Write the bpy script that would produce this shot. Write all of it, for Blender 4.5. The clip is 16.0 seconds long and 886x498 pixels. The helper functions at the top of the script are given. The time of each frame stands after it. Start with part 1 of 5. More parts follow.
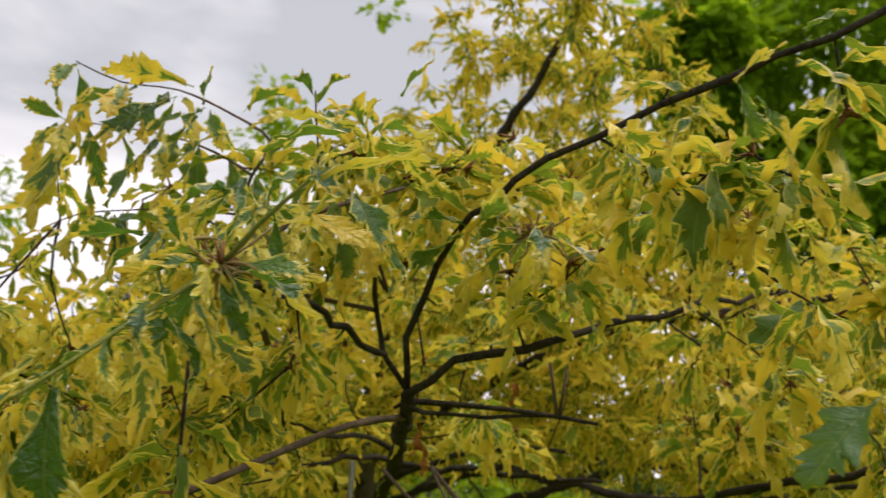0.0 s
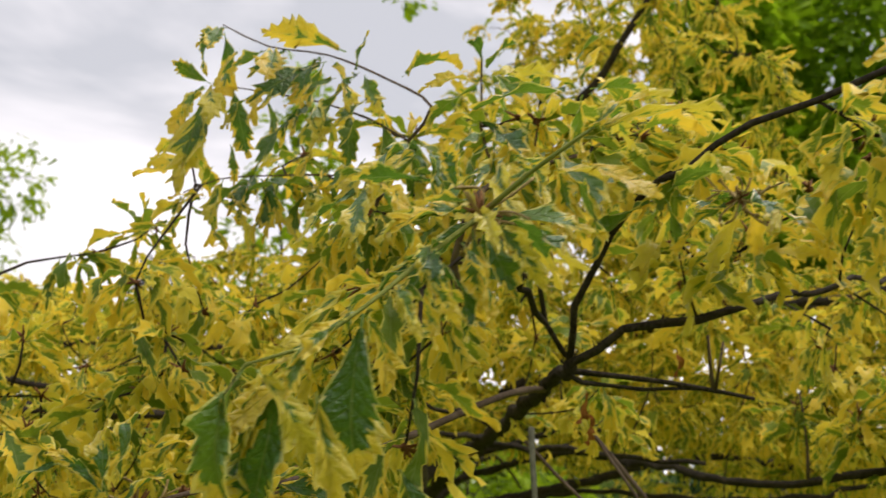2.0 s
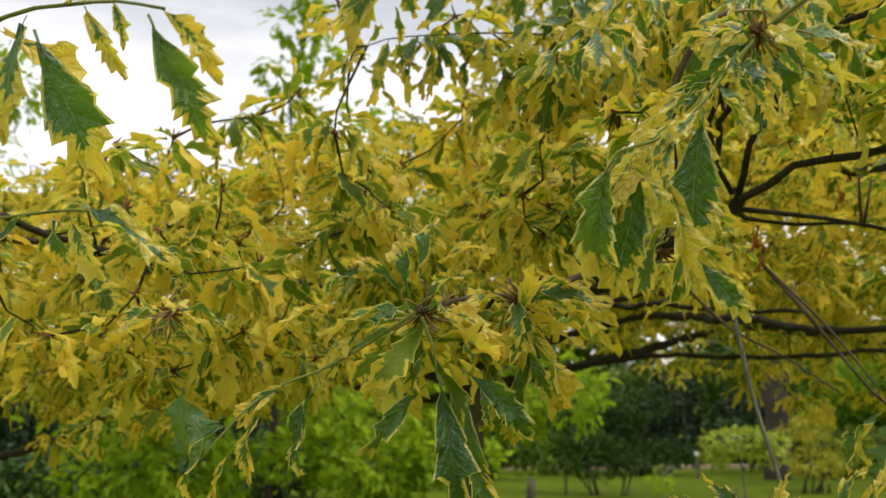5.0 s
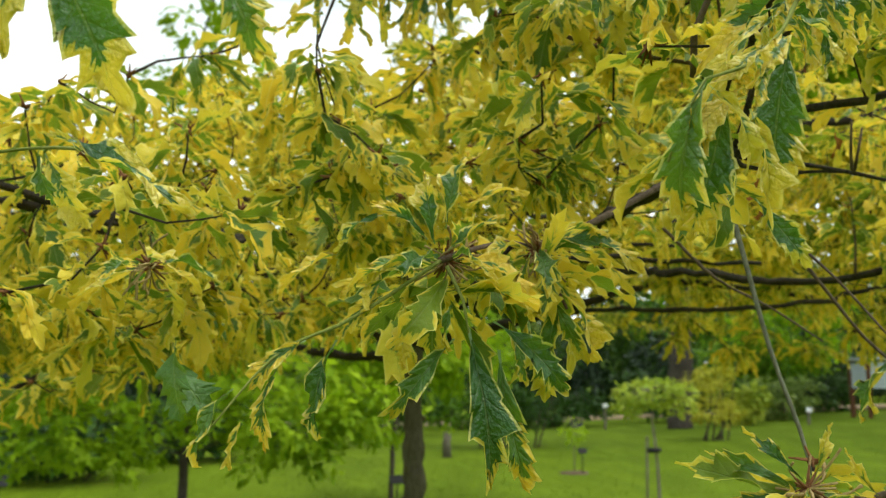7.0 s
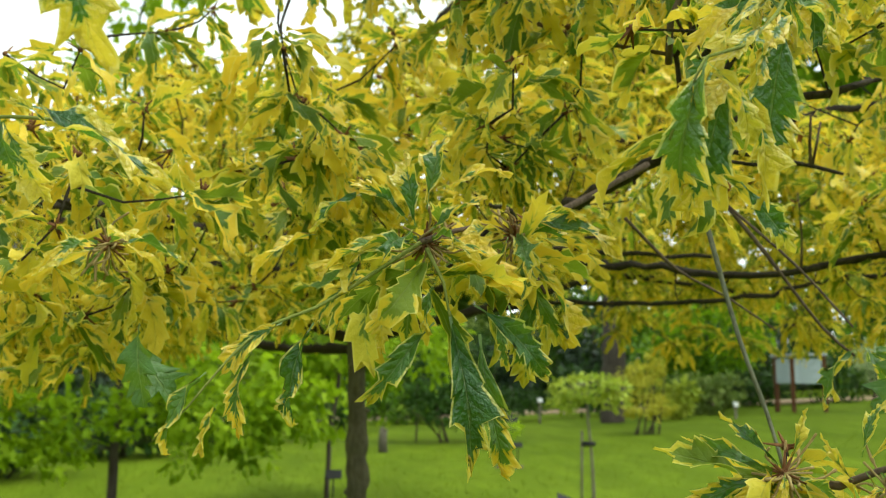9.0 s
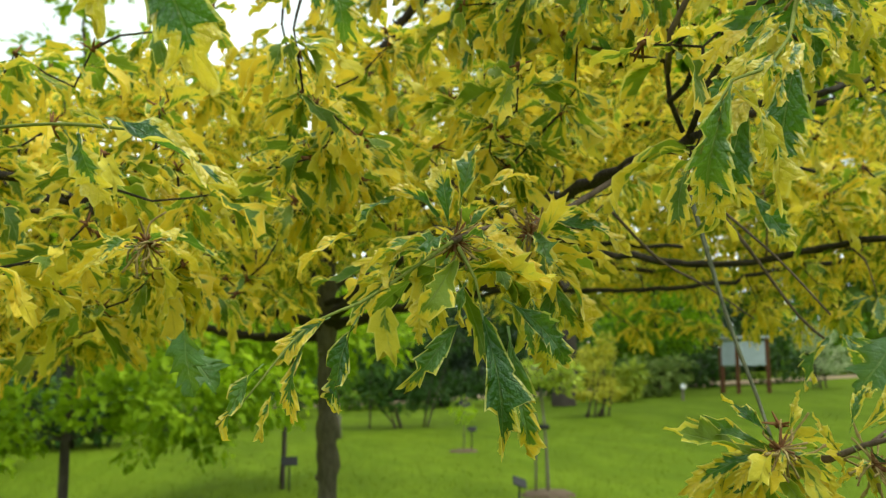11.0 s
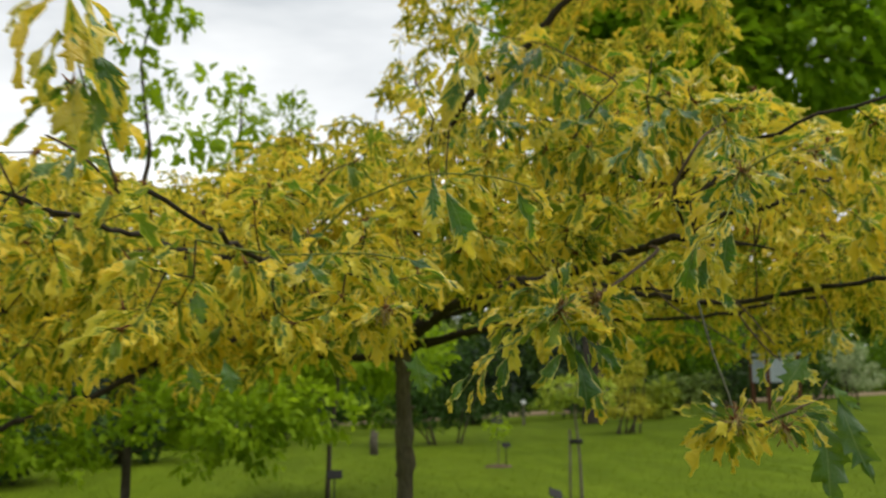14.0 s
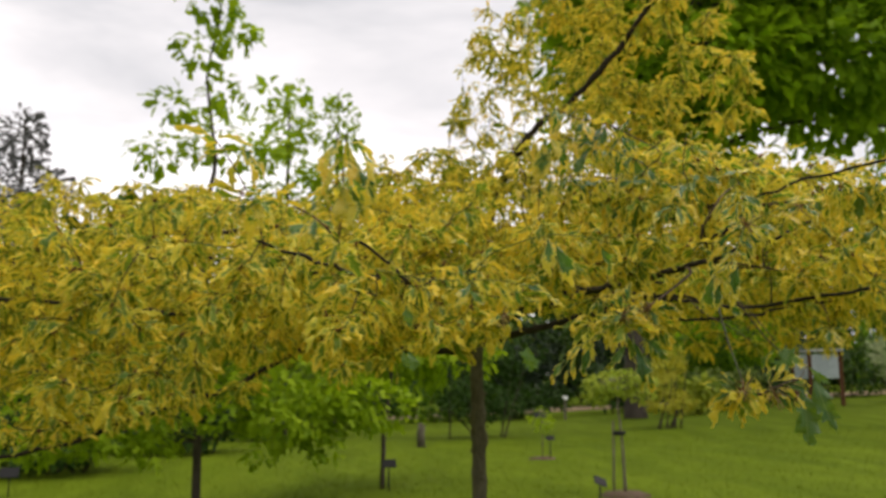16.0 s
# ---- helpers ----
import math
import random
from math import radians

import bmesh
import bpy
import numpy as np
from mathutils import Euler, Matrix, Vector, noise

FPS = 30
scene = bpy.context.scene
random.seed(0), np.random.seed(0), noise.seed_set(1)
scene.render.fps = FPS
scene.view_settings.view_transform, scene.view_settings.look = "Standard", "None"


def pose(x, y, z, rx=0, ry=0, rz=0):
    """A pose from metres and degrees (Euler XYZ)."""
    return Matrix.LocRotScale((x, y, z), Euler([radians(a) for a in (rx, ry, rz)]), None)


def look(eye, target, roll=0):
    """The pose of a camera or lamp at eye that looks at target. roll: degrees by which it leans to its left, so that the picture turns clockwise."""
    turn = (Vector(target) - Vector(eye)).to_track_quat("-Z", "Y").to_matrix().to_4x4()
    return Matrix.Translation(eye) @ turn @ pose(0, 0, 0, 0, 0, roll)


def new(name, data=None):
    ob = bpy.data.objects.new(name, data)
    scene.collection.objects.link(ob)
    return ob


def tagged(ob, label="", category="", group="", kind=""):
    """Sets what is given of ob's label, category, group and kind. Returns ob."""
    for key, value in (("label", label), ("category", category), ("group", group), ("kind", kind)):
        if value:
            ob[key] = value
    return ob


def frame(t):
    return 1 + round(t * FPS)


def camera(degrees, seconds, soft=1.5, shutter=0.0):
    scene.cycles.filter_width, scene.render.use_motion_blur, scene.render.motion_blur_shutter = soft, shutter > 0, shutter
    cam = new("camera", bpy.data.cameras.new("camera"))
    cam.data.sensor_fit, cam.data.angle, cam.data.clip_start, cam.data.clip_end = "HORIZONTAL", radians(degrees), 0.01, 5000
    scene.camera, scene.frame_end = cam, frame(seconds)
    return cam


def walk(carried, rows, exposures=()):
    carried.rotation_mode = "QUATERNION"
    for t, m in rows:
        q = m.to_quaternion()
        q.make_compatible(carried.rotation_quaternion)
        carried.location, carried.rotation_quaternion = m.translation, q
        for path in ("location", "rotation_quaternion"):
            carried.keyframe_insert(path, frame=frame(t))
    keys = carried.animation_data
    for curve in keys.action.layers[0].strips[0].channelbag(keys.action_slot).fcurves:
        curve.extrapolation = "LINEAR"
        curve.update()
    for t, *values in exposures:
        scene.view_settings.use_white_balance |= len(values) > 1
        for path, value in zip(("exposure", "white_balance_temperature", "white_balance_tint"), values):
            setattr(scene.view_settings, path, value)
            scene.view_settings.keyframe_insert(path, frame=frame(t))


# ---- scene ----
cam = camera(54.3, 16.0, soft=1.15, shutter=0.6)
# small sensor focused on the near sprigs: the far park goes slightly soft
cam.data.dof.use_dof = True
cam.data.dof.focus_distance = 0.52
cam.data.dof.aperture_fstop = 14.0
METRES, EYE, TILT, LEAN, TURN = 1.8, 1.6, 19.0, -1.3, 0.0
ROWS = [
    (0.0, 0.0, 0.0, 0.0, -0.0, 0.0, 0.0),
    (0.5, -0.0199, 0.0002, -0.0013, 0.23, 0.13, -0.12),
    (1.0, -0.0384, -0.001, -0.0032, 0.59, 0.19, -0.3),
    (1.5, -0.0585, -0.0021, -0.0072, 0.92, -0.1, -0.6),
    (2.0, -0.0792, 0.0027, -0.0134, 0.78, -0.57, -1.19),
    (2.5, -0.1047, 0.0103, -0.0232, 0.53, -0.34, -1.52),
    (3.0, -0.1243, 0.0008, -0.0293, -0.06, -1.84, -1.36),
    (3.5, -0.1313, -0.009, -0.0346, 0.43, -2.38, -0.27),
    (4.0, -0.1509, -0.0266, -0.0372, 1.2, -4.32, 0.06),
    (4.5, -0.1672, -0.0423, -0.0407, 1.03, -6.03, -0.06),
    (7.0, -0.2228, -0.0109, -0.0515, -5.22, -9.97, -0.89),
    (7.5, -0.231, -0.0096, -0.0523, -7.53, -10.23, -1.48),
    (8.0, -0.2344, -0.0063, -0.0536, -8.47, -10.14, -2.04),
    (8.5, -0.2362, -0.0042, -0.056, -8.83, -10.2, -2.22),
    (9.0, -0.2372, -0.002, -0.0581, -9.19, -10.18, -2.32),
    (11.5, -0.2752, -0.0368, -0.0432, -12.68, -11.29, -2.82),
    (12.0, -0.2738, -0.0779, -0.0282, -9.51, -11.73, -2.23),
    (12.5, -0.2825, -0.1323, -0.0094, -7.2, -12.11, -1.31),
    (13.0, -0.3041, -0.185, 0.0055, -7.13, -12.11, -1.2),
    (13.5, -0.35, -0.2298, 0.0224, -9.11, -10.99, -1.28),
    (14.0, -0.3982, -0.2921, 0.0396, -10.71, -9.87, -1.99),
    (14.5, -0.4147, -0.3554, 0.0602, -9.03, -9.4, -1.42),
    (15.0, -0.4287, -0.4488, 0.0872, -6.94, -9.8, -1.25),
    (15.5, -0.4671, -0.5205, 0.1079, -7.4, -10.01, -1.26),
    (16.0, -0.5294, -0.588, 0.1276, -8.25, -10.19, -1.3),
]

walk(cam, [(t, pose(0, 0, EYE, TILT, LEAN, TURN) @ pose(METRES * x, METRES * y, METRES * z, 90 + pitch, roll, yaw)) for t, x, y, z, yaw, pitch, roll in ROWS],
     exposures=[(0.0, 0.10, 6850, 19), (1.5, 0.23, 6850, 19), (3.5, 0.17, 6900, 19), (4.5, 0.24, 6850, 18), (5.7, 0.36, 6600, 9), (7.0, 0.60, 6500, 1), (9.0, 0.80, 6500, -2), (11.5, 0.57, 6500, -5), (12.5, 0.16, 6500, -6), (13.5, 0.06, 6600, 4), (16.0, 0.04, 6950, 17)])

# ---- world, sun ----
world = bpy.data.worlds.new("overcast_sky")
scene.world = world
world.use_nodes = True
wn, wl = world.node_tree.nodes, world.node_tree.links
for n in list(wn):
    wn.remove(n)
SUN_ELEV, SUN_AZ = 64.0, 85.0


def wnode(kind, **kw):
    n = wn.new(kind)
    for k, v in kw.items():
        n.inputs[k.replace("_", " ")].default_value = v
    return n


w_out = wn.new("ShaderNodeOutputWorld")
w_bg = wn.new("ShaderNodeBackground")
w_sky = wn.new("ShaderNodeTexSky")
w_sky.sky_type, w_sky.sun_disc = "NISHITA", False
w_sky.sun_elevation, w_sky.sun_rotation = radians(SUN_ELEV), radians(SUN_AZ)
w_co = wn.new("ShaderNodeTexCoord")
w_map = wn.new("ShaderNodeMapping")
w_map.inputs["Scale"].default_value = (1.0, 1.0, 3.2)
w_noise = wnode("ShaderNodeTexNoise", Scale=2.3, Detail=5.0, Roughness=0.5, Distortion=0.3)
w_sep = wn.new("ShaderNodeSeparateXYZ")
w_add = wn.new("ShaderNodeMath")
w_add.operation = "MULTIPLY_ADD"
w_add.inputs[1].default_value = -0.85
w_ramp = wn.new("ShaderNodeValToRGB")
w_ramp.color_ramp.elements[0].position, w_ramp.color_ramp.elements[0].color = 0.03, (0.51, 0.56, 0.605, 1)
w_ramp.color_ramp.elements[1].position, w_ramp.color_ramp.elements[1].color = 0.40, (1.18, 1.2, 1.22, 1)
w_mix = wn.new("ShaderNodeMix")
w_mix.data_type = "RGBA"
w_mix.inputs[0].default_value = 0.93
w_scale = wn.new("ShaderNodeMix")
w_scale.data_type, w_scale.blend_type = "RGBA", "MULTIPLY"
w_scale.inputs[0].default_value = 1.0
w_scale.inputs[7].default_value = (0.1, 0.1, 0.1, 1)
wl.new(w_co.outputs["Generated"], w_map.inputs["Vector"])
wl.new(w_map.outputs["Vector"], w_noise.inputs["Vector"])
wl.new(w_co.outputs["Generated"], w_sep.inputs["Vector"])
wl.new(w_sep.outputs["Z"], w_add.inputs[0])
wl.new(w_noise.outputs["Fac"], w_add.inputs[2])
wl.new(w_add.outputs[0], w_ramp.inputs["Fac"])
wl.new(w_sky.outputs["Color"], w_scale.inputs[6])
wl.new(w_scale.outputs[2], w_mix.inputs[6])
wl.new(w_ramp.outputs["Color"], w_mix.inputs[7])
wl.new(w_mix.outputs[2], w_bg.inputs["Color"])
w_bg.inputs["Strength"].default_value = 1.08
wl.new(w_bg.outputs[0], w_out.inputs["Surface"])

sun = new("sun", bpy.data.lights.new("sun", "SUN"))
sun.data.energy, sun.data.angle, sun.data.color = 3.1, radians(75), (1.0, 0.96, 0.9)
_az = radians(SUN_AZ)
_sd = Vector((math.sin(_az) * math.cos(radians(SUN_ELEV)), math.cos(_az) * math.cos(radians(SUN_ELEV)), math.sin(radians(SUN_ELEV))))
sun.matrix_world = look(_sd * 30, (0, 0, 0))


# ---- materials ----
def material(name, rough=0.6, spec=0.4):
    m = bpy.data.materials.new(name)
    m.use_nodes = True
    nt = m.node_tree
    p = nt.nodes["Principled BSDF"]
    p.inputs["Roughness"].default_value = rough
    p.inputs["Specular IOR Level"].default_value = spec
    return m, nt.nodes, nt.links, p


def node(nodes, kind, op=None, **kw):
    n = nodes.new(kind)
    if op:
        n.operation = op
    for k, v in kw.items():
        n.inputs[int(k[1:]) if k[0] == "i" and k[1:].isdigit() else k].default_value = v
    return n


def math_node(nodes, links, op, a, b=None, c=None, clamp=False):
    n = nodes.new("ShaderNodeMath")
    n.operation, n.use_clamp = op, clamp
    for i, v in enumerate((a, b, c)):
        if v is None:
            continue
        if hasattr(v, "is_output"):
            links.new(v, n.inputs[i])
        else:
            n.inputs[i].default_value = v
    return n.outputs[0]


def mix_rgb(nodes, links, fac, a, b, blend="MIX"):
    n = nodes.new("ShaderNodeMix")
    n.data_type, n.blend_type = "RGBA", blend
    for i, v in ((0, fac), (6, a), (7, b)):
        if hasattr(v, "is_output"):
            links.new(v, n.inputs[i])
        else:
            n.inputs[i].default_value = v if i == 0 else (*v, 1)
    return n.outputs[2]


def noise_fac(nodes, links, scale, detail=3.0, rough=0.55, vec=None):
    n = node(nodes, "ShaderNodeTexNoise", Scale=scale, Detail=detail, Roughness=rough)
    if vec is not None:
        links.new(vec, n.inputs["Vector"])
    return n.outputs["Fac"]


def leaf_shader(nodes, links, p, colour, translucent, through_colour=None):
    """Leaf blade: glossy skin over a body that lets part of the light through."""
    out = nodes["Material Output"]
    links.new(colour, p.inputs["Base Color"])
    tr = nodes.new("ShaderNodeBsdfTranslucent")
    links.new(through_colour or colour, tr.inputs["Color"])
    mx = nodes.new("ShaderNodeMixShader")
    mx.inputs[0].default_value = translucent
    links.new(p.outputs[0], mx.inputs[1])
    links.new(tr.outputs[0], mx.inputs[2])
    links.new(mx.outputs[0], out.inputs["Surface"])


def variegated(name, per_object, low, span, tip, dark_a, dark_b, rough=0.45, gloss=0.24, rim_at=1.0, jagged=0.9, relief=0.003, sheen=0.0, glow=(0.25, 0.36, 0.022)):
    """Oak blade: green heart of random width, yellow fringe and tip, cream rim, paler veins."""
    m, nd, lk, p = material(name, rough, gloss)
    uv = nd.new("ShaderNodeUVMap")
    uv.uv_map = "blade"
    sep = nd.new("ShaderNodeSeparateXYZ")
    lk.new(uv.outputs[0], sep.inputs[0])
    u = sep.outputs["X"]
    e = math_node(nd, lk, "MULTIPLY_ADD", sep.outputs["Y"], 2.0, -1.0)
    ae = math_node(nd, lk, "ABSOLUTE", e)
    if per_object:
        rnd = nd.new("ShaderNodeObjectInfo").outputs["Random"]
    else:
        rnd = nd.new("ShaderNodeNewGeometry").outputs["Random Per Island"]
    geo = nd.new("ShaderNodeNewGeometry")
    fine = noise_fac(nd, lk, 150.0, 2.0, 0.6, geo.outputs["Position"])
    # second and third random numbers from the first
    r2 = math_node(nd, lk, "FRACT", math_node(nd, lk, "MULTIPLY", rnd, 17.31))
    r3 = math_node(nd, lk, "FRACT", math_node(nd, lk, "MULTIPLY", rnd, 71.7))
    # blotches drawn out along the slanting side veins
    slant = math_node(nd, lk, "MULTIPLY_ADD", ae, -0.24, u)
    vec = nd.new("ShaderNodeCombineXYZ")
    lk.new(math_node(nd, lk, "MULTIPLY", slant, 7.0), vec.inputs[0])
    lk.new(math_node(nd, lk, "MULTIPLY", e, 0.7), vec.inputs[1])
    lk.new(math_node(nd, lk, "MULTIPLY", rnd, 43.0), vec.inputs[2])
    big = noise_fac(nd, lk, 1.0, 1.0, 0.5, vec.outputs[0])
    jag = noise_fac(nd, lk, 2.6, 1.0, 0.5, vec.outputs[0])
    # green where |e| < width(u): nearly to the rim at the base, gone towards the tip
    width = math_node(nd, lk, "MULTIPLY_ADD", rnd, span, low)
    taper = math_node(nd, lk, "MULTIPLY", math_node(nd, lk, "POWER", u, 2.6), math_node(nd, lk, "MULTIPLY_ADD", r2, 1.1 * tip, 0.35 * tip))
    width = math_node(nd, lk, "SUBTRACT", width, taper)
    ragged = math_node(nd, lk, "MULTIPLY_ADD", math_node(nd, lk, "SUBTRACT", big, 0.5), 1.7,
                       math_node(nd, lk, "MULTIPLY", math_node(nd, lk, "SUBTRACT", fine, 0.5), 0.25))
    ragged = math_node(nd, lk, "MULTIPLY_ADD", math_node(nd, lk, "SUBTRACT", jag, 0.5), jagged, ragged)
    width = math_node(nd, lk, "ADD", width, ragged)
    grown = noise_fac(nd, lk, 1.7, 2.0, 0.5, geo.outputs["Position"])
    width = math_node(nd, lk, "MULTIPLY_ADD", math_node(nd, lk, "SUBTRACT", grown, 0.5), 1.1, width)
    green = math_node(nd, lk, "MULTIPLY", math_node(nd, lk, "SUBTRACT", width, ae), 22.0, clamp=True)
    rim = math_node(nd, lk, "MULTIPLY", math_node(nd, lk, "SUBTRACT", ae, math_node(nd, lk, "MULTIPLY_ADD", fine, -0.16, rim_at)), 18.0, clamp=True)
    dark = mix_rgb(nd, lk, r2, dark_a, dark_b)
    pale = math_node(nd, lk, "MULTIPLY", math_node(nd, lk, "SUBTRACT", fine, 0.42), 1.6, clamp=True)
    dark = mix_rgb(nd, lk, math_node(nd, lk, "MULTIPLY", pale, 0.35), dark, (0.13, 0.27, 0.05))
    gold = mix_rgb(nd, lk, r3, (0.91, 0.625, 0.045), (0.66, 0.58, 0.05))
    gold = mix_rgb(nd, lk, math_node(nd, lk, "MULTIPLY", big, 0.35), gold, (0.58, 0.54, 0.05))
    lime = math_node(nd, lk, "MULTIPLY", math_node(nd, lk, "SUBTRACT", math_node(nd, lk, "ADD", width, 0.24), ae), 5.0, clamp=True)
    gold = mix_rgb(nd, lk, math_node(nd, lk, "MULTIPLY", lime, 0.5), gold, (0.42, 0.47, 0.06))
    col = mix_rgb(nd, lk, math_node(nd, lk, "MULTIPLY", rim, math_node(nd, lk, "MULTIPLY_ADD", lime, 0.6, 0.4)), gold, (0.80, 0.74, 0.20))
    col = mix_rgb(nd, lk, math_node(nd, lk, "MULTIPLY", green, math_node(nd, lk, "MULTIPLY_ADD", rim, -0.9, 1.0)), col, dark)
    # side veins: slanting ribs off the midrib, the blade pillowed between them
    ribs = math_node(nd, lk, "SINE", math_node(nd, lk, "MULTIPLY", math_node(nd, lk, "MULTIPLY_ADD", ae, -0.17, u), 25.0))
    ribs = math_node(nd, lk, "ABSOLUTE", ribs)
    vein = math_node(nd, lk, "POWER", math_node(nd, lk, "SUBTRACT", 1.0, ribs), 7.0)
    mid = math_node(nd, lk, "MULTIPLY", math_node(nd, lk, "SUBTRACT", 0.07, ae), 26.0, clamp=True)
    rib = math_node(nd, lk, "MAXIMUM", math_node(nd, lk, "MULTIPLY", vein, 0.35), math_node(nd, lk, "MULTIPLY", mid, 0.75))
    col = mix_rgb(nd, lk, math_node(nd, lk, "MULTIPLY", rib, math_node(nd, lk, "MULTIPLY_ADD", green, 0.38, 0.14)), col, (0.36, 0.44, 0.14))
    see = mix_rgb(nd, lk, math_node(nd, lk, "MULTIPLY", green, 0.8), col, glow)
    blister = noise_fac(nd, lk, 300.0, 2.0, 0.5, geo.outputs["Position"])
    bump = nd.new("ShaderNodeBump")
    bump.inputs["Strength"].default_value, bump.inputs["Distance"].default_value = 0.8, relief
    lk.new(math_node(nd, lk, "MULTIPLY_ADD", math_node(nd, lk, "POWER", ribs, 0.4), 0.30, math_node(nd, lk, "MULTIPLY_ADD", blister, 0.9, math_node(nd, lk, "MULTIPLY", mid, -0.6))), bump.inputs["Height"])
    lk.new(bump.outputs[0], p.inputs["Normal"])
    p.inputs["Coat Weight"].default_value, p.inputs["Coat Roughness"].default_value = sheen, 0.22
    lk.new(bump.outputs[0], p.inputs["Coat Normal"])
    leaf_shader(nd, lk, p, col, 0.40, see)
    return m


MAT_LEAF = variegated("variegated_oak_leaf", False, -0.15, 1.35, 1.0, (0.07, 0.12, 0.012), (0.31, 0.345, 0.02), 0.55, 0.08, 1.0, 0.5, 0.0012)
MAT_LEAF_NEAR = variegated("variegated_oak_leaf_near", False, -0.05, 1.35, 1.5, (0.05, 0.12, 0.016), (0.25, 0.32, 0.022), 0.45, 0.22, 0.95, 0.9, 0.0016)
MAT_LEAF_PART = variegated("variegated_oak_leaf_single", True, 0.0, 1.4, 1.9, (0.036, 0.13, 0.020), (0.14, 0.27, 0.026), 0.30, 0.6, 0.91, 1.2, 0.0035, 0.18, (0.18, 0.30, 0.02))
MAT_LEAF_GREEN = variegated("green_hearted_oak_leaf", True, 0.95, 0.4, 2.3, (0.024, 0.10, 0.018), (0.06, 0.18, 0.026), 0.26, 0.7, 0.93, 1.3, 0.0045, 0.35, (0.12, 0.24, 0.018))


MAT_LEAF_PLAIN = variegated("plain_green_oak_leaf", True, 4.0, 0.4, 0.2, (0.030, 0.105, 0.018), (0.085, 0.20, 0.03), 0.34, 0.5, 2.0, 0.5, 0.002)


def plain_leaf(name, a, b, translucent=0.35, scale=0.6):
    m, nd, lk, p = material(name, 0.55, 0.15)
    rnd = nd.new("ShaderNodeNewGeometry")
    patch = noise_fac(nd, lk, scale, 3.0, 0.6, rnd.outputs["Position"])
    f = math_node(nd, lk, "MULTIPLY_ADD", rnd.outputs["Random Per Island"], 0.65, math_node(nd, lk, "MULTIPLY_ADD", patch, 1.1, -0.35), clamp=True)
    col = mix_rgb(nd, lk, f, a, b)
    leaf_shader(nd, lk, p, col, translucent)
    return m


MAT_GREEN = plain_leaf("fresh_green_leaf", (0.13, 0.245, 0.007), (0.40, 0.54, 0.018), 0.52, 0.9)
MAT_DEEP = plain_leaf("deep_green_leaf", (0.045, 0.115, 0.005), (0.16, 0.29, 0.011), 0.32, 0.25)
MAT_OAK = plain_leaf("old_oak_leaf", (0.12, 0.25, 0.008), (0.36, 0.54, 0.016), 0.6, 0.25)
MAT_WOODS = plain_leaf("far_wood_leaf", (0.022, 0.055, 0.004), (0.095, 0.16, 0.009), 0.24, 0.12)
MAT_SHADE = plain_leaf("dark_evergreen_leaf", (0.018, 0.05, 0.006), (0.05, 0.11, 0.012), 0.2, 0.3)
MAT_LIME = plain_leaf("lime_green_leaf", (0.24, 0.34, 0.03), (0.44, 0.47, 0.05))
MAT_GOLD = plain_leaf("golden_shrub_leaf", (0.32, 0.34, 0.025), (0.56, 0.50, 0.05))
MAT_CREAM = plain_leaf("cream_variegated_leaf", (0.25, 0.36, 0.14), (0.62, 0.64, 0.38))
MAT_FIR = plain_leaf("conifer_needle", (0.010, 0.025, 0.010), (0.03, 0.055, 0.02), 0.1, 0.3)
MAT_PURPLE = plain_leaf("grey_purple_needle", (0.10, 0.105, 0.105), (0.20, 0.20, 0.20), 0.15, 0.3)
MAT_SHRUB = plain_leaf("olive_shrub_leaf", (0.10, 0.17, 0.03), (0.27, 0.33, 0.07))


def bark(name, a, b, scale, strength=0.5):
    m, nd, lk, p = material(name, 0.85, 0.1)
    co = nd.new("ShaderNodeNewGeometry")
    mp = nd.new("ShaderNodeMapping")
    mp.inputs["Scale"].default_value = (1, 1, 0.35)
    lk.new(co.outputs["Position"], mp.inputs[0])
    n1 = noise_fac(nd, lk, scale, 5.0, 0.65, mp.outputs[0])
    n2 = noise_fac(nd, lk, scale * 0.16, 3.0, 0.5, co.outputs["Position"])
    f = math_node(nd, lk, "MULTIPLY_ADD", n1, 1.5, math_node(nd, lk, "MULTIPLY_ADD", n2, 0.8, -0.65), clamp=True)
    lk.new(mix_rgb(nd, lk, f, a, b), p.inputs["Base Color"])
    bp = nd.new("ShaderNodeBump")
    bp.inputs["Strength"].default_value, bp.inputs["Distance"].default_value = strength, 0.006
    lk.new(n1, bp.inputs["Height"])
    lk.new(bp.outputs[0], p.inputs["Normal"])
    return m


MAT_BARK = bark("grey_brown_bark", (0.05, 0.043, 0.029), (0.175, 0.155, 0.11), 90.0)
MAT_LIMB = bark("dark_limb_bark", (0.010, 0.008, 0.006), (0.095, 0.078, 0.058), 340.0, 0.9)
MAT_TWIG = bark("red_brown_twig", (0.055, 0.036, 0.026), (0.19, 0.14, 0.10), 200.0)
MAT_SHOOT = bark("green_shoot", (0.13, 0.17, 0.03), (0.29, 0.30, 0.08), 200.0)
MAT_STEM = bark("grey_green_stem", (0.07, 0.075, 0.045), (0.23, 0.23, 0.16), 220.0)
MAT_BUD = bark("rusty_bud_scales", (0.07, 0.022, 0.010), (0.30, 0.15, 0.06), 260.0)
MAT_CATKIN = bark("dry_catkin", (0.20, 0.13, 0.05), (0.50, 0.38, 0.17), 260.0)
MAT_RUST = bark("withered_rusty_leaf", (0.20, 0.06, 0.015), (0.50, 0.20, 0.05), 260.0)
MAT_FAR_BARK = bark("far_tree_bark", (0.03, 0.024, 0.018), (0.11, 0.09, 0.07), 14.0)
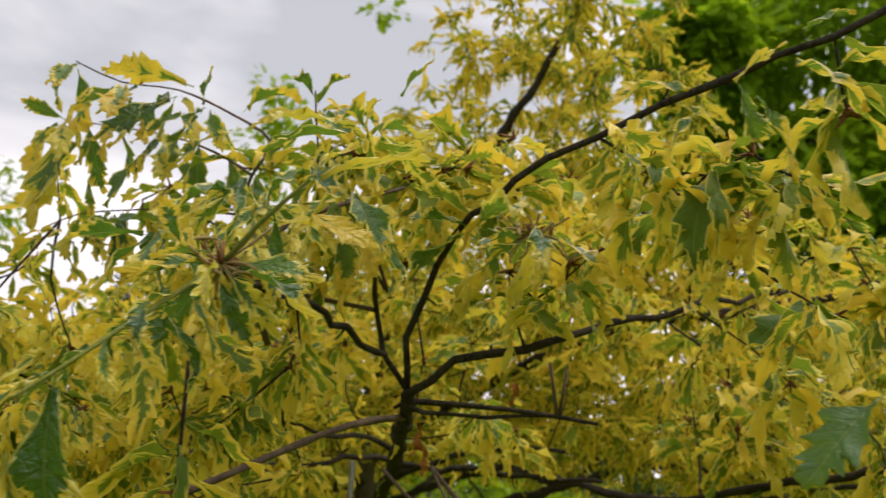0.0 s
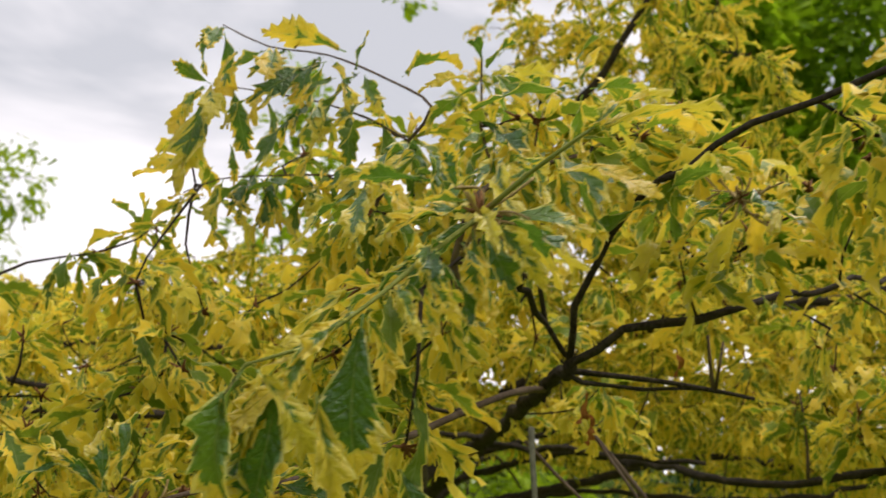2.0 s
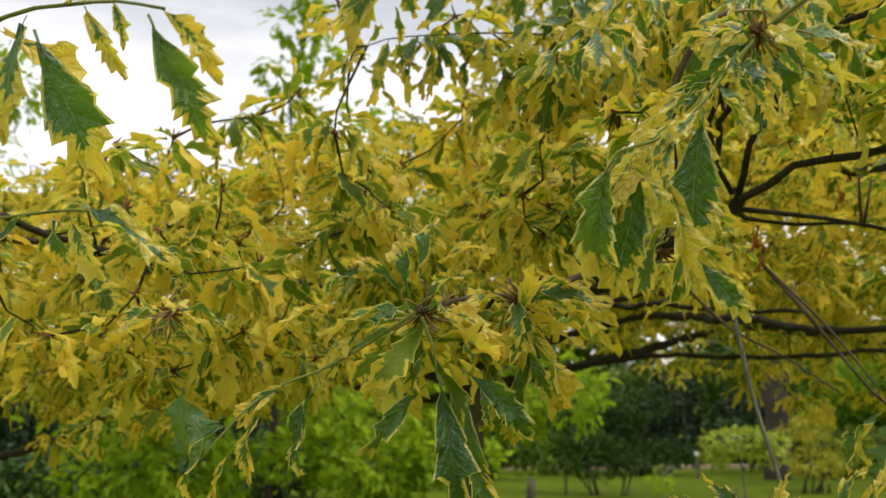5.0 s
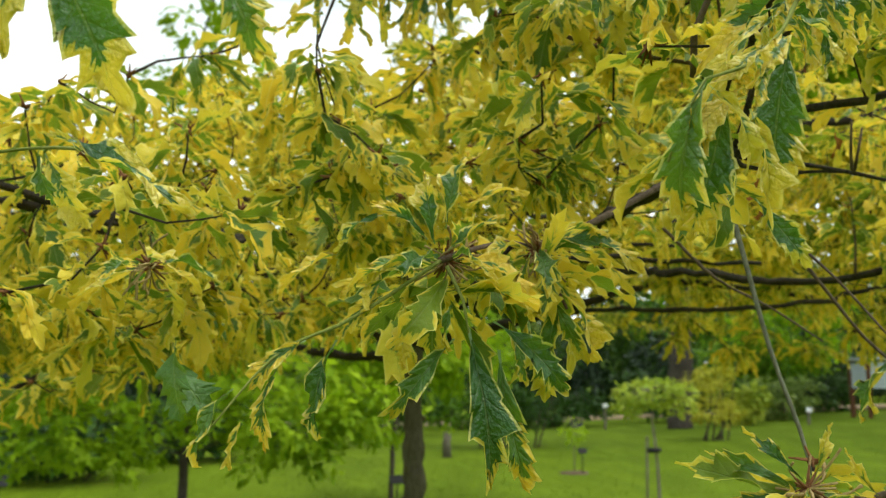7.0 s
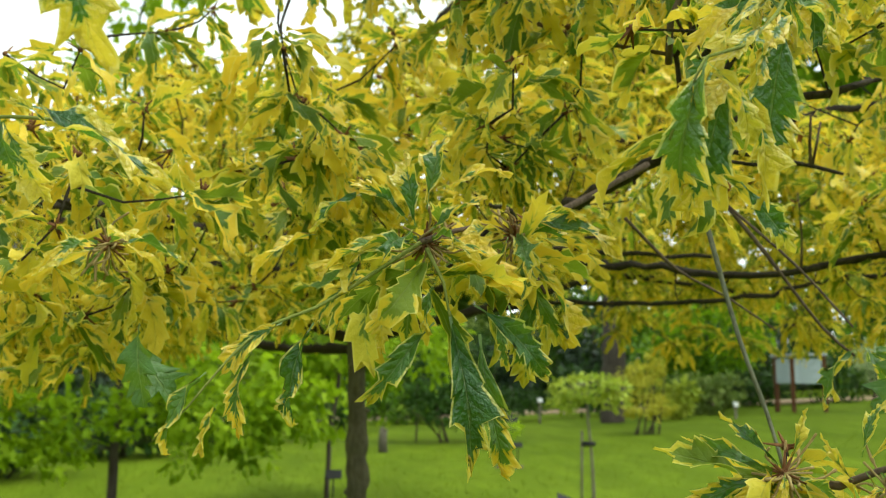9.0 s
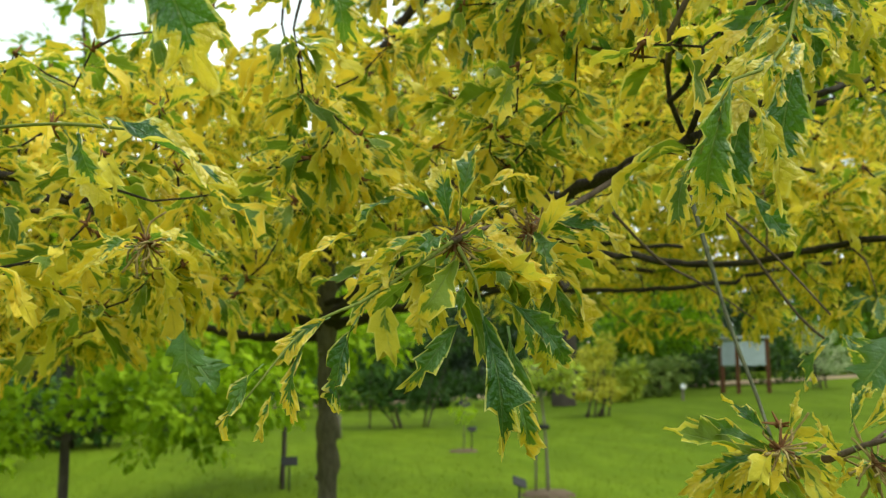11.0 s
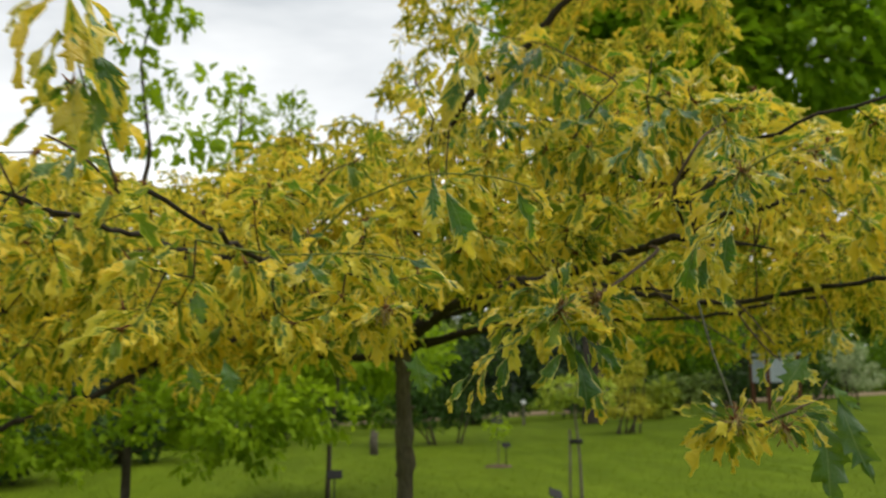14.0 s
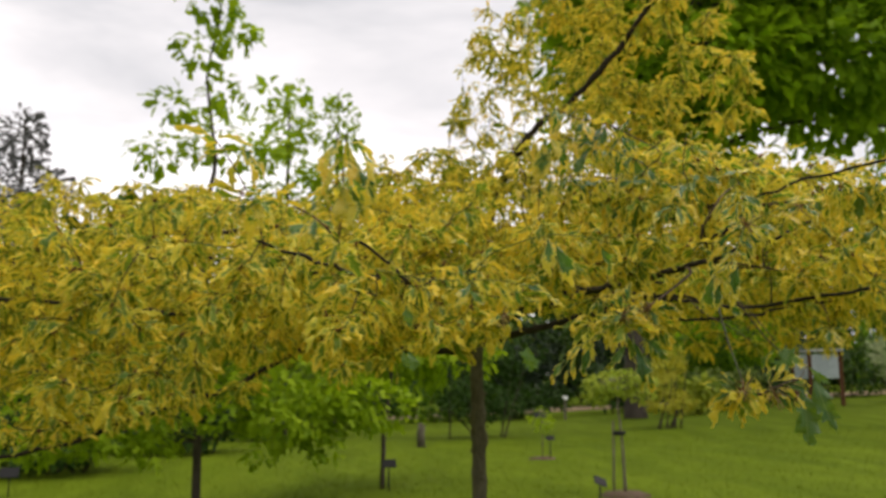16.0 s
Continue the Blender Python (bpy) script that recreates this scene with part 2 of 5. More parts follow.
MAT_STAKE = bark("weathered_stake", (0.09, 0.075, 0.055), (0.25, 0.22, 0.17), 40.0)
MAT_POST = bark("reddish_brown_timber", (0.07, 0.03, 0.016), (0.15, 0.07, 0.035), 30.0)


def plain(name, col, rough=0.6, metal=0.0, grain=30.0, amount=0.3):
    m, nd, lk, p = material(name, rough, 0.4)
    co = nd.new("ShaderNodeNewGeometry")
    f = noise_fac(nd, lk, grain, 4.0, 0.6, co.outputs["Position"])
    lo = tuple(c * (1 - amount) for c in col)
    lk.new(mix_rgb(nd, lk, f, lo, col), p.inputs["Base Color"])
    p.inputs["Metallic"].default_value = metal
    return m


MAT_BLACK = plain("black_plastic_label", (0.012, 0.012, 0.013), 0.75)
MAT_PANEL = plain("white_board", (0.44, 0.50, 0.51), 0.35, 0.0, 3.0, 0.12)
MAT_PANEL_INK = plain("grey_print", (0.33, 0.38, 0.38), 0.5)
MAT_METAL = plain("zinc_cap", (0.52, 0.53, 0.55), 0.4, 0.6)
MAT_WHITE = plain("white_marker", (0.75, 0.75, 0.72), 0.5)


def ground_material():
    m, nd, lk, p = material("mown_lawn", 0.95, 0.05)
    co = nd.new("ShaderNodeNewGeometry")
    mp = nd.new("ShaderNodeMapping")
    mp.inputs["Scale"].default_value = (1, 0.35, 1)
    lk.new(co.outputs["Position"], mp.inputs[0])
    n1 = noise_fac(nd, lk, 0.5, 4.0, 0.6, mp.outputs[0])
    n2 = noise_fac(nd, lk, 18.0, 5.0, 0.7, co.outputs["Position"])
    n3 = noise_fac(nd, lk, 3.0, 4.0, 0.6, mp.outputs[0])
    c = mix_rgb(nd, lk, math_node(nd, lk, "MULTIPLY_ADD", n1, 2.4, -0.7, True), (0.066, 0.10, 0.0035), (0.12, 0.165, 0.007))
    c = mix_rgb(nd, lk, math_node(nd, lk, "MULTIPLY_ADD", n3, 1.8, -0.7, True), c, (0.095, 0.15, 0.005))
    n4 = noise_fac(nd, lk, 1.4, 5.0, 0.7, mp.outputs[0])
    c = mix_rgb(nd, lk, math_node(nd, lk, "MULTIPLY_ADD", n4, 3.2, -1.5, True), c, (0.15, 0.21, 0.012))
    c = mix_rgb(nd, lk, math_node(nd, lk, "MULTIPLY_ADD", n2, 1.6, -0.62, True), c, (0.05, 0.09, 0.005))
    lk.new(c, p.inputs["Base Color"])
    bp = nd.new("ShaderNodeBump")
    bp.inputs["Strength"].default_value, bp.inputs["Distance"].default_value = 0.6, 0.04
    lk.new(n2, bp.inputs["Height"])
    lk.new(bp.outputs[0], p.inputs["Normal"])
    return m


MAT_LAWN = ground_material()
MAT_GRASS = plain_leaf("grass_blade", (0.07, 0.11, 0.004), (0.14, 0.19, 0.008), 0.3, 0.4)
MAT_PATH = plain("sandy_gravel", (0.42, 0.30, 0.19), 0.9, 0.0, 6.0, 0.35)
MAT_SOIL = plain("bare_soil", (0.13, 0.085, 0.05), 0.95, 0.0, 8.0, 0.5)


# ---- mesh helpers ----
def mesh_object(name, verts, faces, mat, parent=None, label="", kind="", smooth=True):
    me = bpy.data.meshes.new(name)
    me.from_pydata(verts, [], faces)
    if smooth:
        me.polygons.foreach_set("use_smooth", [True] * len(me.polygons))
    me.materials.append(mat)
    me.update()
    ob = new(name, me)
    ob.parent = parent
    return tagged(ob, label, kind=kind)


def part(name, bm, mat, parent, label=""):
    me = bpy.data.meshes.new(name)
    bm.to_mesh(me)
    bm.free()
    me.materials.append(mat)
    ob = new(name, me)
    ob.parent = parent
    return tagged(ob, label)


def thing(name, at, label, category, group="", kind=""):
    ob = new(name)
    ob.location = at
    ob.empty_display_size = 0.1
    return tagged(ob, label, category, group, kind)


def smooth_line(pts, step):
    """Catmull-Rom through the points, cut to about equal steps."""
    P = [np.array(p, float) for p in pts]
    P = [2 * P[0] - P[1]] + P + [2 * P[-1] - P[-2]]
    out = []
    for i in range(1, len(P) - 2):
        n = max(1, int(np.linalg.norm(P[i + 1] - P[i]) / step))
        for k in range(n):
            t = k / n
            out.append(0.5 * (2 * P[i] + (P[i + 1] - P[i - 1]) * t + (2 * P[i - 1] - 5 * P[i] + 4 * P[i + 1] - P[i + 2]) * t ** 2
                              + (3 * P[i] - P[i - 1] - 3 * P[i + 1] + P[i + 2]) * t ** 3))
    out.append(P[-2])
    return np.array(out)


class Shell:
    """Gathers tubes as plain vertex and face arrays, to become one mesh."""

    def __init__(self):
        self.v, self.f, self.n = [], [], 0

    def tube(self, line, r0, r1, sides=6, knots=0.0, rng=None):
        line = np.asarray(line, float)
        n = len(line)
        tan = np.gradient(line, axis=0)
        tan /= np.linalg.norm(tan, axis=1)[:, None] + 1e-9
        ref = np.array([0.31, 0.52, 0.79]) if abs(tan[0][2]) < 0.7 else np.array([0.9, 0.3, 0.1])
        a = np.cross(tan, ref)
        a /= np.linalg.norm(a, axis=1)[:, None] + 1e-9
        b = np.cross(tan, a)
        r = np.linspace(r0, r1, n)
        if knots and rng is not None:
            r = r * (1 + knots * rng.uniform(-0.6, 1.0, n) ** 3)
        ang = np.linspace(0, 2 * np.pi, sides, endpoint=False)
        ring = line[:, None] + r[:, None, None] * (np.cos(ang)[None, :, None] * a[:, None] + np.sin(ang)[None, :, None] * b[:, None])
        self.v.append(ring.reshape(-1, 3))
        for i in range(n - 1):
            for k in range(sides):
                q = self.n + i * sides
                self.f.append((q + k, q + (k + 1) % sides, q + sides + (k + 1) % sides, q + sides + k))
        self.f.append(tuple(self.n + (n - 1) * sides + k for k in range(sides)))
        self.f.append(tuple(self.n + sides - 1 - k for k in range(sides)))
        self.n += n * sides

    def make(self, name, mat, parent=None, label="", kind="", origin=(0, 0, 0)):
        v = np.vstack(self.v) - np.array(origin)
        return mesh_object(name, v.tolist(), self.f, mat, parent, label, kind)


# ---- leaves ----
TOOTH_STEPS = {2: (0.0, 0.70), 3: (0.0, 0.42, 0.70), 5: (0.0, 0.30, 0.54, 0.70, 0.85)}


def blade(seed, teeth, detail, width=0.40, curl=0.5, fold=0.25, twist=0.0, deep=0.4, columns=1, stalk=0.10, wave=0.03, pucker=0.0, foot=0.2):
    """One oak blade of length 1 along +y: forward-pointing bristle-tipped teeth of uneven depth on both sides, a plain wedge at the base.
    Gives vertices, quads, and (along, across) for each vertex."""
    rng = np.random.default_rng(seed)
    steps = TOOTH_STEPS[detail]
    gaps = rng.uniform(0.7, 1.3, teeth)
    ends = foot + (1 - foot) * np.concatenate(([0.0], np.cumsum(gaps) / gaps.sum()))
    u = np.array([0.0, 0.45 * foot] + [ends[k] + (ends[k + 1] - ends[k]) * p for k in range(teeth) for p in steps] + [1.0])
    phase = np.array([0.0, 0.0] + [p for k in range(teeth) for p in steps] + [0.0])
    which = np.array([0, 0] + [k for k in range(teeth) for p in steps] + [teeth - 1])
    rise = np.where(phase <= 0.70, (phase / 0.70) ** 1.25, ((1 - phase) / 0.30) ** 1.5)
    sides = []
    for s in (-1, 1):
        # shallow towards the base, deep and ragged towards the tip
        cut = np.clip(deep * rng.uniform(0.35, 1.65, teeth) * np.linspace(0.2, 1.45, teeth), 0.03, 0.72)
        swell = rng.uniform(0.82, 1.15, teeth)
        slide = rng.normal(0, 0.16 / teeth, teeth)
        v = u.copy()
        v[2:-1] += slide[which[2:-1]] * np.where(phase[2:-1] > 0, 1.0, 0.4)
        body = np.interp(u, [0, 0.09, 0.28, 0.48, 0.66, 0.84, 1], [0.05, 0.25, 0.64, 0.93, 1.0, 0.66, 0.0])
        w = width * 0.5 * body * swell[which] * (1 - cut[which] * (1 - rise)) * (1 + 0.10 * rise)
        w[-1] = 0.004
        sides.append((np.maximum(w, 0.004), v + rise * (0.02 + 0.34 / teeth) * body * (0.3 + 1.0 * cut[which])))
    verts, uv = [], []
    cols = [c / columns for c in range(-columns, columns + 1)]
    wob = rng.uniform(0, 6.28, 4)
    for i, t in enumerate(u):
        for c in cols:
            w, along = sides[0 if c < 0 else 1]
            ac = abs(c)
            x = c * w[i]
            y = t + (along[i] - t) * ac ** 1.3
            z = fold * abs(x) + wave * math.sin(11 * t + 2.4 * c + wob[0]) * ac + 0.012 * math.sin(23 * t + wob[1]) * c
            z += pucker * math.sin(2 * math.pi * (phase[i] - 0.25)) * ac * (1.15 - ac) * width
            a = twist * t
            x, z = x * math.cos(a) - z * math.sin(a), x * math.sin(a) + z * math.cos(a)
            x += 0.05 * math.sin(3.0 * t + wob[2]) * t
            th = curl * y
            yy, zz = (math.sin(th) / curl, (math.cos(th) - 1) / curl) if abs(curl) > 1e-3 else (y, 0.0)
            verts.append((x, stalk + yy + z * math.sin(th), zz + z * math.cos(th)))
            uv.append((t, 0.5 + 0.5 * c))
    m, rows = len(cols), len(u) - 1
    faces = [(i * m + k, i * m + k + 1, (i + 1) * m + k + 1, (i + 1) * m + k) for i in range(rows) for k in range(m - 1)]
    b = len(verts)
    verts += [(-0.012, 0, 0.0), (0.012, 0, 0.0), (0.009, stalk + 0.02, 0.002), (-0.009, stalk + 0.02, 0.002)]
    uv += [(0.02, 0.5)] * 4
    faces.append((b, b + 1, b + 2, b + 3))
    return np.array(verts), faces, np.array(uv)


class Foliage:
    """Many blades in one mesh: kind, place, direction, upward hint, size."""

    def __init__(self, kinds):
        self.kinds = kinds
        self.items = [[] for _ in kinds]

    def add(self, k, pos, way, up, size):
        self.items[k].append((*pos, *way, *up, size))

    def make(self, name, mat, parent=None, label="", kind="stuff", origin=(0, 0, 0)):
        V, L, U, base = [], [], [], 0
        for (verts, faces, uv), items in zip(self.kinds, self.items):
            if not items:
                continue
            A = np.array(items)
            n, m = len(A), len(verts)
            y = A[:, 3:6] / np.linalg.norm(A[:, 3:6], axis=1)[:, None]
            x = np.cross(y, A[:, 6:9])
            x /= np.linalg.norm(x, axis=1)[:, None] + 1e-9
            z = np.cross(x, y)
            p = verts[None] * A[:, 9][:, None, None]
            w = p[:, :, 0:1] * x[:, None] + p[:, :, 1:2] * y[:, None] + p[:, :, 2:3] * z[:, None] + A[:, None, 0:3]
            V.append(w.reshape(-1, 3))
            f = np.array(faces)
            idx = (f[None] + (np.arange(n) * m)[:, None, None] + base).reshape(-1, f.shape[1])
            L.append(idx)
            U.append(np.tile(uv[f.reshape(-1)], (n, 1)))
            base += n * m
        V, L, U = np.vstack(V) - np.array(origin), np.vstack(L), np.vstack(U)
        me = bpy.data.meshes.new(name)
        me.vertices.add(len(V))
        me.vertices.foreach_set("co", V.reshape(-1).astype(np.float32))
        k = L.shape[1]
        me.loops.add(L.size)
        me.loops.foreach_set("vertex_index", L.reshape(-1).astype(np.int32))
        me.polygons.add(len(L))
        me.polygons.foreach_set("loop_start", (np.arange(len(L)) * k).astype(np.int32))
        me.polygons.foreach_set("use_smooth", np.ones(len(L), dtype=bool))
        layer = me.uv_layers.new(name="blade")
        layer.data.foreach_set("uv", U.reshape(-1).astype(np.float32))
        me.update(calc_edges=True)
        me.materials.append(mat)
        ob = new(name, me)
        ob.parent = parent
        return tagged(ob, label, kind=kind)


def unit(v):
    v = np.asarray(v, float)
    return v / (np.linalg.norm(v) + 1e-9)


# ---- ground ----
def land_rise(x, y):
    """The lawn climbs a little towards the far right and dips in a hollow on the left."""
    hollow = 0.28 * min(1.0, max(0.0, (-x - 0.7) / 1.6)) * min(1.0, max(0.0, (y - 5) / 4)) * min(1.0, max(0.0, (18 - y) / 5))
    return 0.042 * max(0.0, min(x - 3.0, 60.0)) * min(1.0, max(0.0, (y - 12) / 12)) - hollow


def ground_sheet():
    n = 140
    xs = np.sign(np.linspace(-1, 1, n)) * np.abs(np.linspace(-1, 1, n)) ** 2.6 * 900
    verts, faces = [], []
    for j, y in enumerate(xs):
        for i, x in enumerate(xs):
            z = 0.05 * noise.noise(Vector((x * 0.08, y * 0.08, 3.0))) if abs(x) < 80 and abs(y) < 80 else 0.0
            verts.append((x, y + 12, z + land_rise(x, y + 12)))
    for j in range(n - 1):
        for i in range(n - 1):
            q = j * n + i
            faces.append((q, q + 1, q + n + 1, q + n))
    ob = mesh_object("ground", verts, faces, MAT_LAWN, None, "mown green lawn of a park, slightly uneven", "structure")
    return tagged(ob, category="lawn")


ground_sheet()


def ground_patch(name, pts, mat, label, category, z=0.03):
    """A flat worn strip lying just on the lawn, with a wavy rim."""
    rng = np.random.default_rng(5)
    top, low = pts
    verts, faces = [], []
    n = 40
    for i in range(n + 1):
        t = i / n
        a = np.array(top[0]) * (1 - t) + np.array(top[1]) * t
        b = np.array(low[0]) * (1 - t) + np.array(low[1]) * t
        verts += [(a[0], a[1] + rng.uniform(-.2, .2), z + 0.04 + land_rise(*a)), (b[0], b[1] + rng.uniform(-.2, .2), z + 0.04 + land_rise(*b))]
    verts += [(v[0], v[1], v[2] - 0.2) for v in verts]
    m = 2 * (n + 1)
    for i in range(n):
        q = 2 * i
        faces += [(q, q + 1, q + 3, q + 2), (q + m, q + 2 + m, q + 3 + m, q + 1 + m), (q + 1, q + 1 + m, q + 3 + m, q + 3), (q, q + 2, q + 2 + m, q + m)]
    return tagged(mesh_object(name, verts, faces, mat, None, label, "structure"), category=category)


ground_patch("path", [((-30, 34), (70, 40)), ((-30, 32), (70, 37.5))], MAT_PATH, "sandy gravel path along the far edge of the lawn", "path")

# ---- the variegated oak ----
CROWN_SPOTS = 4000
OAK = (-0.24, 2.77, 0.0)
oak = thing("variegated_oak", OAK, "young oak with yellow-edged green leaves standing in the lawn", "tree")
rng = np.random.default_rng(11)
SKELETON = []          # points of the limbs, onto which twigs are grafted
TWIGS = Shell()        # thin woody twigs


def rel(line):
    return np.asarray(line, float) - np.array(OAK)


def limb(pts, r0, r1, name="limb", mat=None, label=""):
    ln = smooth_line(pts, 0.03)
    ln[1:-1] += rng.normal(0, 0.0026, (len(ln) - 2, 3))
    s = Shell()
    s.tube(rel(ln), r0, r1, 8, 0.34, rng)
    # short spurs along the wood
    for i in range(3, len(ln) - 2, 4):
        d = unit(rng.normal(0, 1, 3))
        r = r0 + (r1 - r0) * i / len(ln)
        s.tube(rel(np.array([ln[i], ln[i] + d * (r + rng.uniform(0.004, 0.012))])), r * 0.45, r * 0.25, 5)
    s.make(name, mat or MAT_LIMB, oak, label)
    SKELETON.extend(ln[::2].tolist())
    return ln


def twig(pts, r0, r1, mat=None):
    ln = smooth_line(pts, 0.02)
    s = Shell()
    s.tube(rel(ln), r0, r1, 6, 0.3, rng)
    s.make("twig", mat or MAT_TWIG, oak)
    SKELETON.extend(ln[::2].tolist())
    return ln


def shoot(pts, r0, r1):
    ln = smooth_line(pts, 0.015)
    s = Shell()
    s.tube(rel(ln), r0, r1, 6, 0.15, rng)
    s.make("shoot", MAT_SHOOT, oak)
    SKELETON.extend(ln[::2].tolist())
    return ln


trunk_line = [(-0.235, 2.775, -0.05), (-0.24, 2.77, 0.4), (-0.232, 2.77, 0.9), (-0.24, 2.768, 1.4), (-0.245, 2.77, 1.75), (-0.235, 2.76, 2.1)]
limb(trunk_line, 0.044, 0.024, "trunk", MAT_BARK, "slim grey-brown trunk with fine bark")

# blades as parts: a handful of shared meshes
BLADE_MESHES = []
GREEN_MESHES = []
PLAIN_MESHES = []
for k in range(20):
    # the first seven broad and open, the last six slim and folded
    if k < 7:
        v, f, uv = blade(100 + k, 4 + k % 3, 5, rng.uniform(0.37, 0.47), rng.uniform(0.3, 0.8), rng.uniform(0.1, 0.35), rng.uniform(-0.3, 0.3), 0.36, 3, 0.10, 0.05, 0.02, 0.36)
    else:
        broad = rng.uniform(0.27, 0.38) if k < 14 else rng.uniform(0.17, 0.26)
        v, f, uv = blade(100 + k, 4 + k % 3, 5, broad, rng.uniform(0.6, 1.5), rng.uniform(0.2, 0.8), rng.uniform(-0.9, 0.9), 0.38, 3, 0.10, 0.07, 0.02, 0.30)
    me = bpy.data.meshes.new("leaf")
    me.from_pydata(v.tolist(), [], f)
    me.polygons.foreach_set("use_smooth", [True] * len(me.polygons))
    layer = me.uv_layers.new(name="blade")
    layer.data.foreach_set("uv", uv[np.array(f).reshape(-1)].reshape(-1))
    me.materials.append(MAT_LEAF_PART)
    BLADE_MESHES.append(me)
    me = me.copy()
    me.materials.clear()
    me.materials.append(MAT_LEAF_GREEN)
    GREEN_MESHES.append(me)
# broad lobed blades with no yellow in them
for k in range(4):
    v, f, uv = blade(150 + k, 4, 5, 0.34 if k == 3 else rng.uniform(0.55, 0.7), rng.uniform(0.2, 0.6), 0.15, rng.uniform(-0.3, 0.3), 0.36, 3, 0.10, 0.06, 0.02, 0.22)
    me = bpy.data.meshes.new("leaf")
    me.from_pydata(v.tolist(), [], f)
    me.polygons.foreach_set("use_smooth", [True] * len(me.polygons))
    layer = me.uv_layers.new(name="blade")
    layer.data.foreach_set("uv", uv[np.array(f).reshape(-1)].reshape(-1))
    me.materials.append(MAT_LEAF_PLAIN)
    PLAIN_MESHES.append(me)


LEAF_SETS = (BLADE_MESHES, GREEN_MESHES, PLAIN_MESHES)


def leaf(base, way, up, size, k, green=0):
    y = unit(way)
    x = unit(np.cross(y, up))
    z = np.cross(x, y)
    ob = new("leaf", LEAF_SETS[int(green)][k % len(LEAF_SETS[int(green)])])
    ob.parent = oak
    m = Matrix(((x[0], y[0], z[0], base[0] - OAK[0]), (x[1], y[1], z[1], base[1] - OAK[1]), (x[2], y[2], z[2], base[2] - OAK[2]), (0, 0, 0, 1)))
    ob.matrix_basis = m @ Matrix.Scale(size, 4)


def spray(rows, green=(), kinds=(0, 17), plain=False):
    """Single blades, each from its stalk's foot to its tip; the upper side turned to the open air."""
    for i, (x0, y0, z0, x1, y1, z1) in enumerate(rows):
        a, b = np.array((x0, y0, z0)), np.array((x1, y1, z1))
        d = b - a
        n = np.linalg.norm(d)
        up = np.array((rng.normal(0, 0.2) - 0.35, -0.8 if abs(d[2]) > 0.5 * n else -0.25, 0.5)) + rng.normal(0, 0.18, 3)
        # the curl lowers the tip: lift the stalk's way a little to keep the tip there
        leaf(a, d + up * n * 0.22, up, n / 1.03, int(rng.integers(*kinds)), 2 if plain else i in green)


def bud_cluster(p, size=0.012):
    """Rusty bud scales and short dry catkins at the end of a twig."""
    s, c = Shell(), Shell()
    p = np.array(p)
    for i in range(18):
        d = unit(rng.normal(0, 1, 3) + np.array((0, 0, 0.2)))
        l = size * rng.uniform(0.6, 1.4)
        s.tube(rel(np.array([p, p + d * l * 0.5, p + d * l])), 0.0018, 0.0006, 4)
    for i in range(20):
        d = unit(rng.normal(0, 0.8, 3) + np.array((0, -0.3, -0.3)))
        q = p + d * size * rng.uniform(1.2, 3.0)
        mid = (p + q) / 2 + rng.normal(0, 0.003, 3)
        c.tube(rel(smooth_line([p, mid, q], 0.003)), 0.0006, 0.0010, 4, 0.9, rng)
    s.make("bud_tuft", MAT_BUD, oak, "rusty brown bud scales", "stuff")
    c.make("catkin", MAT_CATKIN, oak, "tuft of dry pale brown catkins", "stuff")


def rosette_parts(p, n, size, way=(0, 0, 0.1), kinds=(0, 20)):
    p = np.array(p)
    a0 = rng.uniform(0, 6.28)
    for i in range(n):
        a = a0 + i * 2.4
        d = np.array((math.cos(a), math.sin(a) * 0.9, rng.uniform(-0.5, 0.15))) + np.array(way)
        up = np.array((0, -0.25, 1.0)) + rng.normal(0, 0.3, 3)
        leaf(p + d * 0.006, d, up, size * rng.uniform(0.65, 1.1), int(rng.integers(*kinds)), rng.random() < 0.25)


def withered(p, tip, seed):
    """A curled rusty leaf left over from last year."""
    v, f, uv = blade(seed, 4, 3, 0.36, 1.2, 0.7, 0.9, 0.4, 1, 0.15, 0.1)
    p, d = np.array(p), np.array(tip) - np.array(p)
    n = float(np.linalg.norm(d))
    y = d / n
    x = unit(np.cross(y, (0.3, -0.8, 0.4)))
    z = np.cross(x, y)
    w = p + n * (v[:, 0:1] * x + v[:, 1:2] * y + v[:, 2:3] * z)
    mesh_object("withered_leaf", rel(w).tolist(), f, MAT_RUST, oak, "withered rusty brown leaf")


withered((-0.023, 0.795, 1.708), (-0.027, 0.790, 1.678), 301)
withered((-0.020, 0.797, 1.690), (-0.018, 0.792, 1.662), 302)
withered((0.061, 0.801, 1.752), (0.064, 0.795, 1.727), 303)

# limbs, shoots and single blades nearest to the camera's way
limb([(-0.24, 2.77, 1.64), (-0.155, 2.3, 1.735), (-0.115, 1.95, 1.748), (-0.083, 1.5, 1.737), (-0.052, 1.05, 1.733), (-0.036, 0.807, 1.732)], 0.019, 0.0062)  # towards the fork
limb([(-0.039, 0.8, 1.731), (0.009, 0.771, 1.757), (0.07, 0.756, 1.772), (0.149, 0.801, 1.801), (0.26, 0.893, 1.846), (0.424, 1.032, 1.911)], 0.0042, 0.0026)  # limb right from fork
limb([(-0.037, 0.812, 1.728), (-0.028, 0.835, 1.725), (0.017, 0.841, 1.725), (0.064, 0.849, 1.725), (0.111, 0.854, 1.721), (0.15, 0.859, 1.717)], 0.0034, 0.0018)  # low limb
limb([(-0.037, 0.814, 1.724), (-0.024, 0.836, 1.72), (0.039, 0.851, 1.72), (0.109, 0.854, 1.723)], 0.0024, 0.0014)  # low limb beside it
